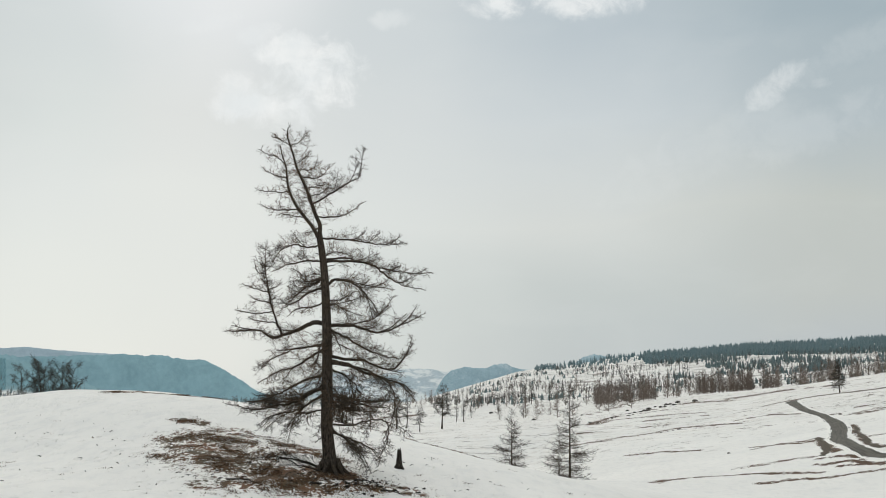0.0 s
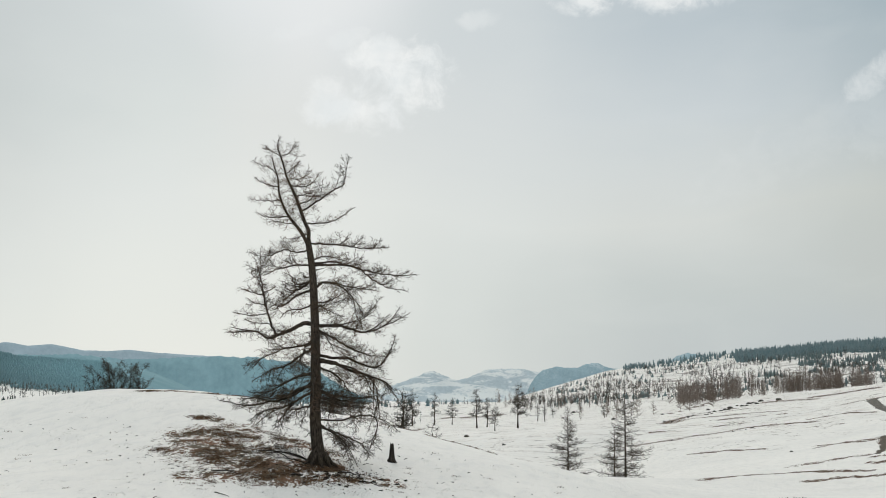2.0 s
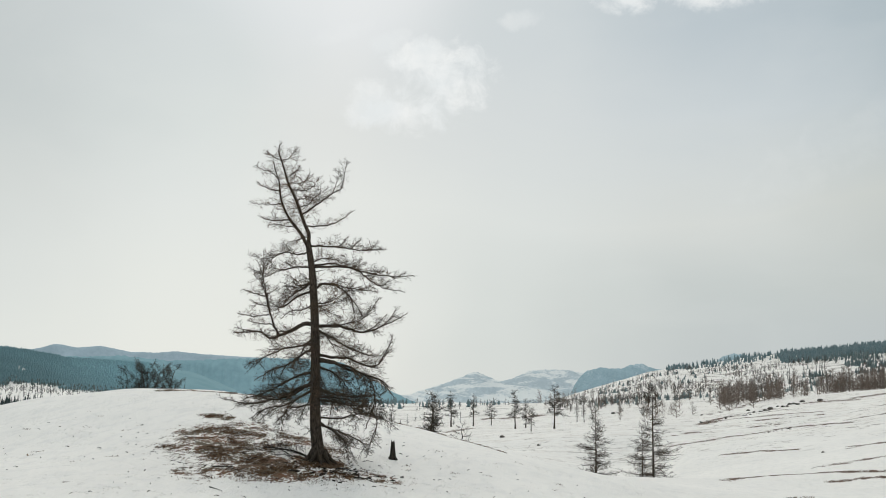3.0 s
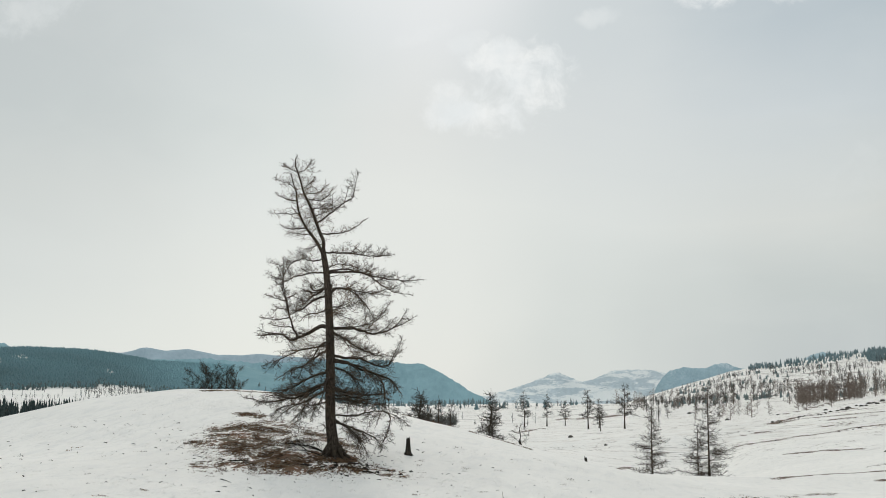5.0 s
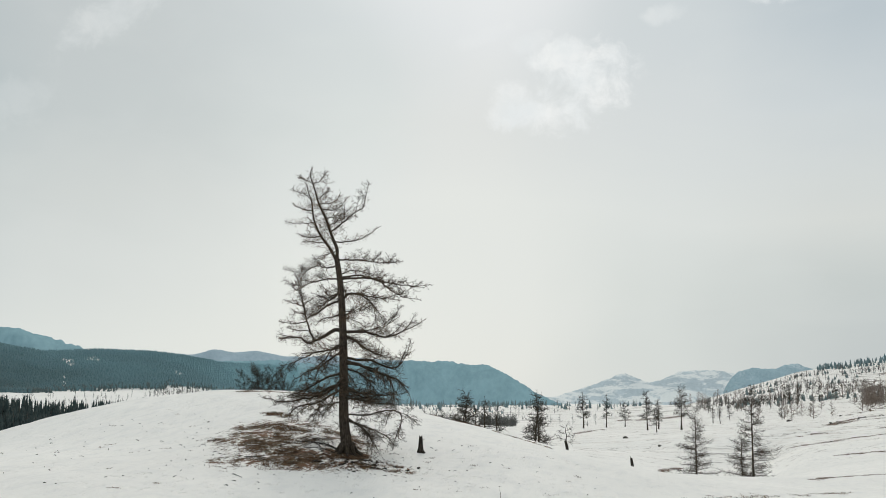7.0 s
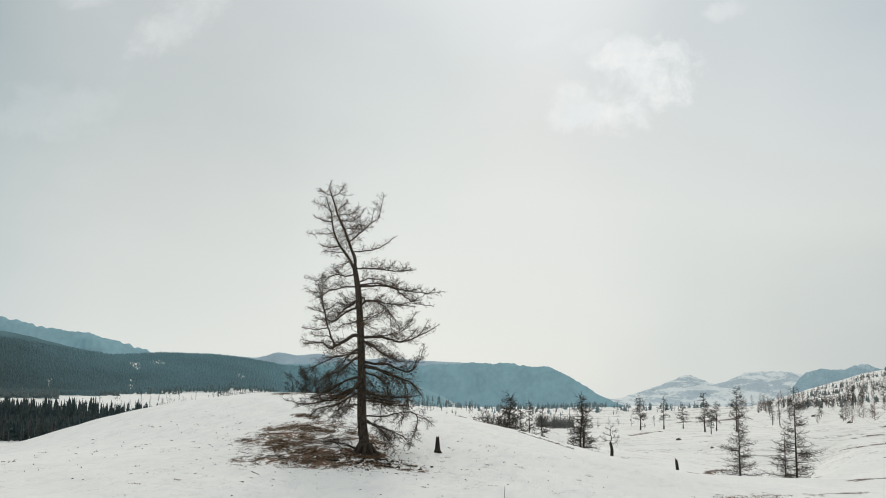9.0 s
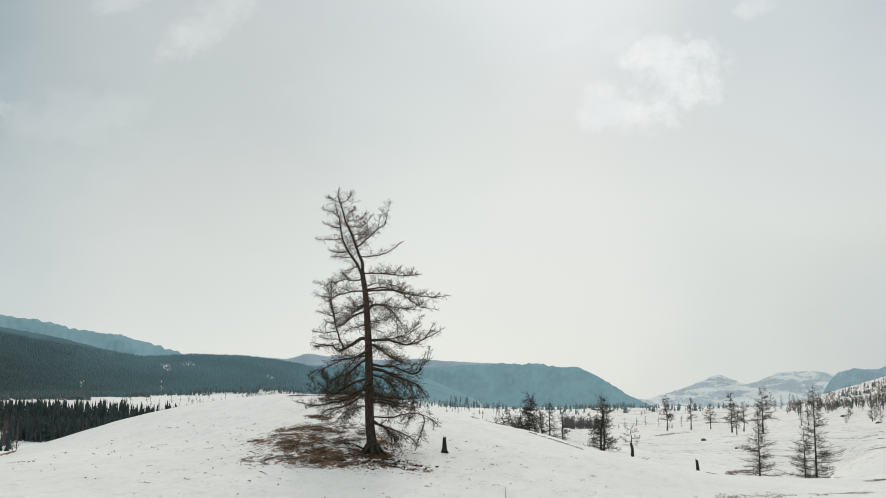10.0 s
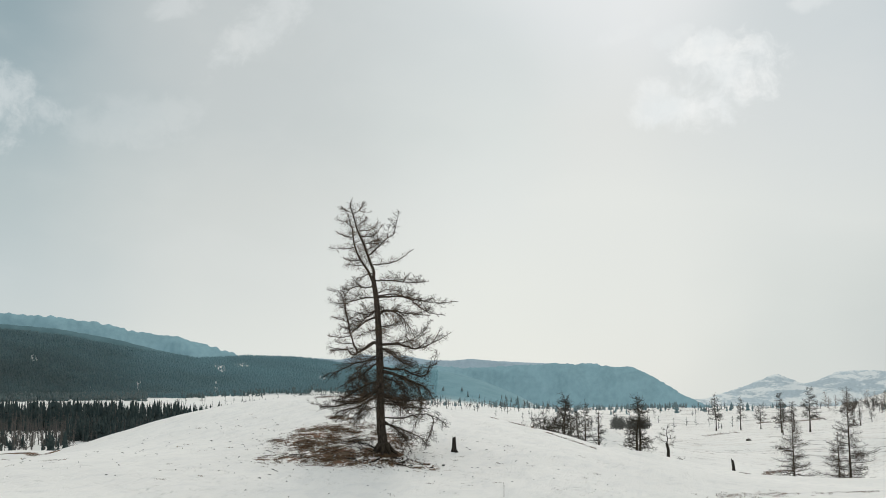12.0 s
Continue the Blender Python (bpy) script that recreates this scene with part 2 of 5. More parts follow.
def hillside(name, forest, forest_light, snow, cover, size, edge=0.07, bands=(1.0, 0.8, 1.0)):
    """A far mountain: forest with openings of snow. Colours have distance haze painted in."""
    m, g = material(name)
    along = g.node("ShaderNodeAttribute")
    along.attribute_name = "along"
    p = along.outputs["Vector"]
    stretch = g.scaled(p, bands)
    broad = g.noise(stretch, 1.0 / size, 7.0, 0.64, 0.5)
    grain = g.noise(stretch, 12.0 / size, 5.0, 0.7)
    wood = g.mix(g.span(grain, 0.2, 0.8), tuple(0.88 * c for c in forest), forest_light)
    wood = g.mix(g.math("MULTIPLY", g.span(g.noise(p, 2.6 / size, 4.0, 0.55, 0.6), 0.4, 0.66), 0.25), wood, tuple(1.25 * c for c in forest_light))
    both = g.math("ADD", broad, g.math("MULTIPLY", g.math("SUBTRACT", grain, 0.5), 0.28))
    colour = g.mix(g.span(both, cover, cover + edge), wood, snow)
    finish(g, colour, 1.0, None, spec=0.0)
    return m


def plain(name, a, b, scale, rough=0.9, bump=0.5):
    m, g = material(name)
    n = g.noise(g.where, scale, 5.0, 0.65)
    finish(g, g.mix(g.span(n, 0.3, 0.7), a, b), rough, n, bump, 0.03, 0.15)
    return m


def road_mud(name, dark, light, fray):
    """Wet earth streaked along the wheel tracks, breaking up into snow at the sides."""
    m, g = material(name)
    attr = g.node("ShaderNodeAttribute")
    attr.attribute_name = "way"
    w = attr.outputs["Vector"]
    across = g.math("ABSOLUTE", g.node("ShaderNodeSeparateXYZ", {0: w}).outputs[0])
    streak = g.noise(g.scaled(w, (1.6, 1.6, 0.10)), 2.0, 4.0, 0.6, 0.2)
    patch = g.noise(g.where, 0.7, 5.0, 0.6)
    fine = g.noise(g.where, 8.0, 4.0, 0.6)
    earth = g.mix(g.span(streak, 0.36, 0.62), dark, light)
    earth = g.mix(g.math("MULTIPLY", g.span(fine, 0.4, 0.7), 0.4), earth, tuple(0.6 * c for c in dark))
    snow = g.mix(g.span(patch, 0.3, 0.7), (0.81, 0.79, 0.752), (0.88, 0.855, 0.811))
    edge = g.math("ADD", across, g.math("ADD", g.math("MULTIPLY", g.math("SUBTRACT", streak, 0.5), fray), g.math("MULTIPLY", g.math("SUBTRACT", patch, 0.5), 0.45)))
    lines = g.math("MULTIPLY", g.span(streak, 0.60, 0.64), g.span(across, 1.45, 1.25))
    colour = g.mix(g.math("MAXIMUM", g.span(edge, 1.06, 0.98), lines), snow, earth)
    finish(g, colour, 0.75, fine, 0.4, 0.04, 0.3)
    return m


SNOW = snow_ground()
ROAD_MUD = road_mud("road_mud", (0.045, 0.042, 0.031), (0.105, 0.094, 0.074), 0.9)
BANK_MUD = road_mud("bank_mud", (0.105, 0.070, 0.050), (0.21, 0.165, 0.130), 1.6)
BARK = bark("larch_bark", (0.028, 0.022, 0.018), (0.115, 0.090, 0.070), (0.085, 0.064, 0.042))
TWIG = bark("larch_twigs", (0.050, 0.036, 0.026), (0.165, 0.112, 0.076), (0.19, 0.122, 0.076))
YOUNG = bark("young_larch_bark", (0.034, 0.027, 0.021), (0.095, 0.073, 0.054), (0.11, 0.072, 0.044))
DEAD = bark("dead_wood", (0.018, 0.015, 0.012), (0.070, 0.058, 0.048))
DARK_TWIG = bark("dark_twigs", (0.034, 0.033, 0.028), (0.10, 0.088, 0.070), (0.095, 0.074, 0.053))
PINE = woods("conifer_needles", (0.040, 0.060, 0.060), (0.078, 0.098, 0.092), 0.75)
# Far and slope conifers: distance haze painted in as paler, bluer needles.
FAR_PINE = woods("hazed_conifer_needles", (0.165, 0.245, 0.262), (0.23, 0.29, 0.298), 0.92)
SLOPE_PINE = woods("hazed_slope_needles", (0.150, 0.205, 0.208), (0.215, 0.255, 0.250), 0.85)
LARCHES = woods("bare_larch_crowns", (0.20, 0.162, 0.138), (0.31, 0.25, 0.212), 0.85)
# Far bare crowns: haze painted into the crown colour as a greyer tone.
HAZE_LARCH = woods("hazed_bare_crowns", (0.12, 0.125, 0.12), (0.20, 0.19, 0.175))
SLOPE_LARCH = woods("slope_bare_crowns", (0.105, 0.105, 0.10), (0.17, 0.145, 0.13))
FOREST = hazed_woods()
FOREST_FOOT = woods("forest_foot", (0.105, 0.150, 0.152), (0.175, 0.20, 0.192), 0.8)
ROCK = plain("dark_rock", (0.05, 0.045, 0.042), (0.16, 0.14, 0.12), 2.5)
STRAW = plain("dead_grass_blades", (0.048, 0.027, 0.017), (0.24, 0.145, 0.082), 3.0)
# Mountain colours: aerial haze painted in as pale blue, lilac and grey.
BLUE_HILL = hillside("hazed_wooded_mountain", (0.225, 0.368, 0.415), (0.250, 0.392, 0.436), (0.50, 0.59, 0.63), 0.70, 130.0)
DARK_HILL = hillside("near_hazed_mountain", (0.098, 0.172, 0.190), (0.120, 0.200, 0.218), (0.42, 0.50, 0.54), 0.80, 130.0)
PALE_HILL = hillside("far_hazed_mountain", (0.28, 0.40, 0.455), (0.33, 0.44, 0.485), (0.60, 0.67, 0.70), 0.50, 60.0, 0.25)
LILAC_HILL = hillside("hazed_lilac_mountain", (0.34, 0.44, 0.50), (0.37, 0.46, 0.515), (0.47, 0.54, 0.58), 0.72, 160.0)
SNOW_HILL = hillside("hazed_snowy_mountain", (0.42, 0.50, 0.545), (0.50, 0.572, 0.605), (0.72, 0.75, 0.745), 0.47, 70.0, 0.10, (0.55, 1.9, 1.0))

# ---- ground ----
NEAR = [
    [-0.92, -1.49, -0.13, -0.6, -3.48, -1.92, -1.78, 3.36, 0.78],
    [0.64, -3.44, -9.23, 3.16, -0.95, 5.24, -0.28, -0.88, 3.17],
    [3.7, 6.17, 10.25, -1.54, 1.5, -6.63, 2.3, -7.94, 4.89],
    [1.4, -9.74, -5.98, -1.88, 5.76, -4.86, 11, -5.28, -0.36],
    [0.47, 5, 9.22, 8.95, -2.42, 1.79, -2.21, -2.14, 0.15],
    [-3.37, 8.78, -16.6, 3.24, 0.51, -0.93, -2.48, 9.04, -1.93],
    [5.05, -9.34, 23.61, -17.97, 7.75, -4.25, 4.52, -4.63, 1.23],
    [-0.76, 3.64, -11.41, 20.66, -5.48, 0.09, -1.35, 2.3, -0.19],
    [-3.21, 3.36, 5.45, -17.65, -0.27, 0.2, -1.99, 0.8, 0.24],
    [3.5, -3.98, -3.32, 20.39, -6.57, 1.57, -0.15, -0.34, 0.29],
    [-5.27, 4.01, 1.24, -10.09, 2.71, -3.32, -0.37, -0.67, 1.64],
]
WIDE = [
    [0.61, 0.82, 1.98, 11.71, 1.01, -8.75, 0.97],
    [1.69, -4.65, -6.23, -4.48, -0.42, 8.31, 11.99],
    [-2.04, -3.87, 2.62, -2.84, 6.03, 3.41, 3.57],
    [-3.74, 2.37, -7.86, 3.24, -6.48, 22.12, 5.23],
    [12.33, -10.92, 11.76, -11.83, 11.29, -6.4, 28.78],
    [0.27, 13.64, -3.64, 0.01, 7.3, 0.44, 22.57],
    [3.42, -7.11, 4.07, 3.06, 0.29, 14.95, 1.89],
]
RIM_LEFT = [(-75, 66), (-60, 60), (-46.5, 54.5), (-45.2, 53.8), (-43.8, 52), (-42.4, 49.4), (-41, 46), (-39.5, 42), (-38, 38.4), (-36.6, 36), (-35.1, 37.4), (-33.9, 38.8), (-32, 38), (-30.2, 35.6), (-27.7, 30.2), (-25.5, 29.7), (-23, 27.5), (-21, 20), (-19, 8), (-17, -9)]
RIM_RIGHT = [(-5, -8), (-2, 3), (0, 13), (1.7, 22), (3.1, 30), (4.3, 33.5), (5.8, 36), (6.6, 37.5), (8.9, 43.5), (11, 46), (13.9, 51), (16.7, 54), (22.7, 59), (35, 62), (60, 50), (80, 20)]
HUB = (12.0, -6.0)                     # middle of the place, from which bearings are taken


def swell(lattice, x0, y0, step, width, x, y):
    z = np.zeros_like(x)
    for j, row in enumerate(lattice):
        ky = np.exp(-(y - y0 - j * step) ** 2 / (2 * width * width))
        for i, a in enumerate(row):
            z += a * ky * np.exp(-(x - x0 - i * step) ** 2 / (2 * width * width))
    return z


def ramp(v, lo, hi):
    s = np.clip((v - lo) / (hi - lo), 0, 1)
    return s * s * (3 - 2 * s)


def ground_height(x, y):
    x, y = np.asarray(x, float), np.asarray(y, float)
    z = swell(NEAR, -96, -24, 24, 20, x, y) + swell(WIDE, -450, -60, 130, 95, x, y) - 6.0
    dx, dy = x - HUB[0], y - HUB[1]
    d, az = np.hypot(dx, dy), np.degrees(np.arctan2(dx, dy))
    left = np.interp(az, *np.array(RIM_LEFT).T, left=-9, right=-9)
    right = np.interp(az, *np.array(RIM_RIGHT).T, left=-9, right=-9)
    for top, foot, crest in ((left, 640, 850), (right, 400, 950)):
        s = np.clip((d - foot) / (crest - foot), 0, 1)
        rise = -9 + (top + 9) * s ** 1.1 - np.clip((d - crest) / 400, 0, 1) * (top + 9) * 0.6 - 6 * (1 - ramp(d, foot - 200, foot))
        z = np.maximum(z, rise) + 1.2 * np.exp(-np.abs(z - rise) / 2.5) * ramp(d, 250, 500)
    # level valley floor behind the knoll
    level = ramp(y, 138, 156) * (1 - ramp(y, 205, 240)) * ramp(x, -34, -21) * (1 - ramp(x, 12, 26))
    z += level * (-7.3 - 0.09 * x - 0.02 * (y - 150) - z)
    # hollow with the young larches
    z -= 1.25 * np.exp(-((x - 12.5) / 9.5) ** 2 / 2 - ((y - 137) / 14.0) ** 2 / 2)
    # small unevenness
    z += 0.10 * np.sin(x * 0.31 + 1.3 * np.sin(y * 0.17)) * np.sin(y * 0.23 + 0.7) + 0.05 * np.sin(x * 0.9 + y * 0.4) * np.sin(y * 0.8 - x * 0.3)
    z += 0.8 * ramp(d, 150, 400) * np.sin(x * 0.045 + 1.1) * np.sin(y * 0.028)
    return z


def on_ground(x, y, sink=0.0):
    return float(ground_height(np.array([x]), np.array([y]))[0]) - sink


def strip_mask(x, y, line, width):
    """1 on the line, falling to 0 at twice the half-width."""
    best = np.full_like(x, 1e9)
    for (ax, ay), (bx, by) in zip(line, line[1:]):
        ux, uy = bx - ax, by - ay
        s = np.clip(((x - ax) * ux + (y - ay) * uy) / (ux * ux + uy * uy), 0, 1)
        best = np.minimum(best, np.hypot(x - ax - s * ux, y - ay - s * uy))
    return 1 - ramp(best, width * 0.5, width * 1.6)


def smooth_path(pts, per=4):
    """A soft curve through the points."""
    out = []
    ext = [pts[0] * 2 - pts[1]] + pts + [pts[-1] * 2 - pts[-2]]
    for i in range(1, len(ext) - 2):
        a, b, c, d = ext[i - 1:i + 3]
        for j in range(per):
            t = j / per
            out.append(0.5 * ((2 * b) + (c - a) * t + (2 * a - 5 * b + 4 * c - d) * t * t + (3 * b - 3 * c + d - a) * t ** 3))
    out.append(pts[-1])
    return out


# dirt road: east, north, half-width
ROAD = [(87.5, 259.0, 1.3), (80.2, 243.8, 1.25), (74.9, 224.5, 1.0), (71.7, 210.8, 0.85), (69.4, 198.9, 0.85), (67.2, 187.4, 0.76), (64.6, 176.9, 0.80), (61.8, 166.2, 1.0), (58.4, 155.6, 1.12), (54.1, 144.3, 1.05), (49.4, 131.4, 1.0),
        (46.0, 118.6, 0.8), (44.6, 111.5, 0.75), (44.4, 106.6, 0.8), (47.0, 102.5, 0.9), (55.0, 98.0, 1.0), (75.0, 92.0, 1.1)]
ROAD_TOP = [(150, 232, 6.0), (118, 243, 6.0), (104.2, 247.5, 5.6), (99.0, 251.5, 5.0), (95.5, 253.5, 4.6), (92.0, 257.5, 4.0), (87.5, 257.5, 3.0), (82.0, 252.0, 1.6)]
VERGE = [([(52.2, 147.6), (46.6, 129.0), (43.4, 119.0), (41.6, 115.5)], 0.95), ([(60.7, 155.8), (54.2, 137.0), (47.3, 117.0), (46.2, 111.1)], 0.75), ([(70, 187), (68.6, 183)], 0.6)]
BANDS = [([(24, 211.7), (30.2, 215), (36.6, 219), (42, 217), (48.3, 218.6), (53, 213.8), (56.5, 202)], 0.85),
         ([(26.3, 232.4), (32.8, 234.2), (41.5, 233.5), (48.3, 230.2)], 0.55),
         ([(34.9, 249.5), (43.8, 262.5), (50, 258.5), (57, 257.8), (62.2, 251.4)], 0.75),
         ([(41.5, 244), (50, 244), (60, 238)], 0.4),
         ([(29.1, 168.5), (35.1, 166.8), (39.1, 161.2)], 0.6),
         ([(32.8, 119.1), (37.7, 118.3), (40.8, 116.2)], 0.45),
         ([(21.8, 109.9), (24.6, 113.5), (29.3, 115), (33.9, 111.9), (37.6, 105.3)], 0.55),
         ([(31.1, 104.5), (34.3, 103.9), (37.3, 101.6), (42, 99.8)], 0.45),
         ([(42.6, 146.2), (47.7, 150), (49.1, 139.9)], 0.4),
         ([(60.5, 211.8), (66.6, 213.2), (67.8, 199.6)], 0.45),
         ([(49.9, 140.4), (45.4, 125.1), (43.1, 115.8)], 0.55),
         ([(61.7, 159.5), (54, 136.7), (47.4, 118.2), (46.5, 110.5)], 0.4),
         ([(39.2, 109.8), (41.8, 108.8), (42.9, 102)], 0.4),
         ([(50.4, 312.4), (67.4, 330.2), (86.8, 322.9)], 1.1),
         ([(88.2, 328.2), (106.3, 323.8), (114.6, 299.8)], 1.0),
         ([(68, 187), (69.4, 186.5)], 0.6), ([(69, 180.3), (77, 183.5)], 0.5),
         ([(46.8, 348.8), (60.4, 374.9), (85.1, 440.6)], 1.0),
         ([(51.7, 188.2), (57.7, 184.5)], 0.35),
         ([(9.4, 117.3), (14.5, 123.7)], 0.35),
         ([(-20.8, 64.4), (-17.7, 66.2), (-14.6, 67.2)], 0.35), ([(33.7, 250.2), (37.6, 258.3), (50.6, 303.7), (58.8, 304.0), (66.6, 317.8)], 0.9), ([(58.5, 212.8), (63.1, 213.1), (66.9, 210.6)], 0.6),
         ([(44.6, 153.0), (46.9, 147.3), (47.0, 138.3), (49.0, 139.7)], 0.45), ([(39.0, 111.1), (40.8, 109.4), (43.0, 107.5)], 0.35), ([(39.9, 106.9), (41.9, 104.7), (43.4, 103.4)], 0.35),
         ([(69.8, 180.9), (71.2, 176.0), (74.3, 177.6)], 0.6), ([(51.3, 125.7), (52.9, 126.0)], 0.5), ([(74.2, 341.1), (80.0, 338.3), (85.0, 316.0)], 1.3), ([(72.6, 240.8), (80.3, 252.9)], 0.7),
         ([(-39.5, 347.0), (-37.9, 355.9), (-36.5, 374.7), (-33.1, 385.8)], 1.2), ([(-40, 508.9), (-26, 495.9), (-13, 486.4)], 3.0), ([(3.6, 131.5), (3.0, 167.8), (4.7, 177.4)], 0.7),
         ([(69.0, 175.3), (72.0, 179.3), (75.5, 180.2)], 0.55), ([(75.2, 193.1), (80.9, 193.0)], 0.45), ([(51.6, 128.1), (52.8, 126.9)], 0.4), ([(60.2, 156.2), (55.3, 142.9)], 0.2), ([(40.5, 113.5), (42.7, 111.2), (43.3, 108.2)], 0.3), ([(46.7, 139.4), (50.0, 144.7), (51.9, 146.8)], 0.4),
         ([(-66, 73.5), (-62, 74), (-54, 67.5), (-46, 61)], 0.5), ([(-67, 69.5), (-60, 68)], 0.7)]
# openings in the forest: bearing, distance, half width in degrees, half depth
CLEARINGS = [(-35.4, 806, 0.8, 16), (-34.1, 812, 0.6, 14), (-35.5, 745, 0.22, 24), (-35.3, 705, 0.25, 14), (-39.5, 735, 0.45, 15), (-40.4, 758, 0.35, 14), (-44.8, 790, 0.3, 24), (-29.8, 785, 0.3, 16), (-41.8, 715, 0.25, 10), (-32.2, 720, 0.2, 14)]

def in_clearing(az, d):
    """1 inside one of the ragged openings of the forest."""
    if az > -28 or az < -46 or d < 680:
        return 0.0
    edge = 0.45 + 1.1 * noise.noise(Vector((az * 2.2, d * 0.07, 5.0)))
    return float(any(((az - q[0]) / q[2]) ** 2 + ((d - q[1]) / q[3]) ** 2 < edge for q in CLEARINGS))


def haze_share(az, d):
    """Share of painted haze: 0 in the dark forest, 1 at the hill's pale far end."""
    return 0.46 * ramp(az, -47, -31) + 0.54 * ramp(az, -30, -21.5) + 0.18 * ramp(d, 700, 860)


# bare ground under the old larch: line, half-width, cover
LITTER = [([(-10.9, 47.0), (-8.6, 43.2), (-6.8, 41.3), (-5.6, 39.8)], 1.6, 0.84),
          ([(-12.3, 49.2), (-11, 50.6), (-8, 49), (-5.2, 46)], 1.4, 0.62),
          ([(-9.5, 48.5), (-7.5, 47), (-5.5, 44.5)], 1.5, 0.54),
          ([(-8.6, 38.2), (-6.0, 38.6), (-4.4, 40), (-3.2, 42)], 1.0, 0.46),
          ([(-4.3, 42.0), (-2.7, 41.4), (-1.6, 42.4)], 1.1, 0.36),
          ([(-4.9, 42.7), (-4.2, 42.9), (-3.6, 43.6)], 0.55, 0.95), ([(-13.8, 54.1), (-12.8, 53.7)], 0.6, 0.6), ([(-12.8, 44.4), (-11.4, 43.7)], 0.6, 0.5),
          ([(-12.6, 51.6), (-10.6, 53)], 0.7, 0.45)]


def ground():
    az = np.radians(np.r_[np.arange(-180, -54, 3.0), np.arange(-54, 32, 0.25), np.arange(32, 180, 3.0)])
    r = np.r_[np.geomspace(1, 24, 60), np.geomspace(24.3, 90, 125), np.geomspace(90.7, 330, 180), np.geomspace(336, 4900, 125)]
    A, R = np.meshgrid(az, r)
    x, y = HUB[0] + R * np.sin(A), HUB[1] + R * np.cos(A)
    z = ground_height(x, y)
    n, m = R.shape
    verts = np.c_[x.ravel(), y.ravel(), z.ravel()]
    verts = np.vstack([verts, [HUB[0], HUB[1], on_ground(*HUB)]])
    idx = np.arange(n * m).reshape(n, m)
    nxt = np.roll(idx, -1, axis=1)
    quads = np.stack([idx[:-1], nxt[:-1], nxt[1:], idx[1:]], -1).reshape(-1, 4)[:, ::-1]
    hub = [(n * m, int(a), int(b)) for a, b in zip(idx[0], nxt[0])]
    me = bpy.data.meshes.new("ground")
    me.from_pydata(verts.tolist(), [], quads.tolist() + hub)
    me.polygons.foreach_set("use_smooth", [True] * len(me.polygons))
    X, Y = verts[:, 0], verts[:, 1]
    bare = np.zeros(len(X))
    # litter under the old larch
    u, v = (X + 8.6) * 0.84 + (Y - 44.6) * 0.55, (X + 8.6) * -0.55 + (Y - 44.6) * 0.84
    bare = np.maximum(bare, 0.28 * (1.0 - ramp(np.hypot(u / 4.6, v / 8.0), 0.45, 1.5)))
    bare = np.maximum(bare, 0.10 * (1.0 - ramp(np.hypot((X + 12) / 10.0, (Y - 38) / 9.0), 0.5, 1.2)))   # crumbs on the snow
    for line, width, cover in LITTER:
        bare = np.maximum(bare, (cover - 0.03) * strip_mask(X, Y, line, width))
    bare = np.maximum(bare, 0.42 * (1.0 - ramp(np.hypot((X + 4.2) / 3.2, (Y - 42.3) / 3.4), 0.3, 1.0)))
    bare = np.maximum(bare, 1.25 * (1.0 - ramp(np.hypot((X + 4.75) / 1.5, (Y - 43.8) / 1.3), 0.5, 1.0)))
    bare *= 1.0 - 0.85 * (1.0 - ramp(np.hypot((X + 6.4) / 1.5, (Y - 45.4) / 2.0), 0.4, 1.0))   # hollow full of snow
    for line, width in BANDS:
        bare = np.maximum(bare, 1.15 * strip_mask(X, Y, line, width))
    far = np.hypot(X - HUB[0], Y - HUB[1])
    turn = np.degrees(np.arctan2(X - HUB[0], Y - HUB[1]))
    start = 662 + 55 * ramp(turn, -39, -35) + 16 * np.exp(-((turn + 29.2) / 1.4) ** 2)
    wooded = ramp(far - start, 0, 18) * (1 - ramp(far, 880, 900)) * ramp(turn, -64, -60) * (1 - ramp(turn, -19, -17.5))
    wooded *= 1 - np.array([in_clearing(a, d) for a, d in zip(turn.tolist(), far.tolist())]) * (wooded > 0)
    terraced = (0.75 * ramp(X, -200, -100) + 0.25 * ramp(X - 0.02 * Y, 5, 36)) * ramp(far, 150, 210)
    mud = np.zeros(len(X))
    for line, wide in VERGE:
        mud = np.maximum(mud, 0.74 * strip_mask(X, Y, line, wide * 0.62))
    for key, values in (("bare", bare), ("mud", mud), ("terraced", 0.85 * terraced), ("wooded", wooded), ("haze_share", haze_share(turn, far))):
        a = me.attributes.new(key, "FLOAT", "POINT")
        a.data.foreach_set("value", values.astype(np.float32))
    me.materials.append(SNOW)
    return tagged(new("ground", me), "snow-covered hills with patches of dead brown grass", "ground", kind="structure")


ground()


def mesh_object(name, verts, faces, mat, parent=None, label="", smooth=True):
    me = bpy.data.meshes.new(name)
    me.from_pydata(verts, [], faces)
    me.materials.append(mat)
    if smooth:
        me.polygons.foreach_set("use_smooth", [True] * len(me.polygons))
    ob = new(name, me)
    ob.parent = parent
    return tagged(ob, label)


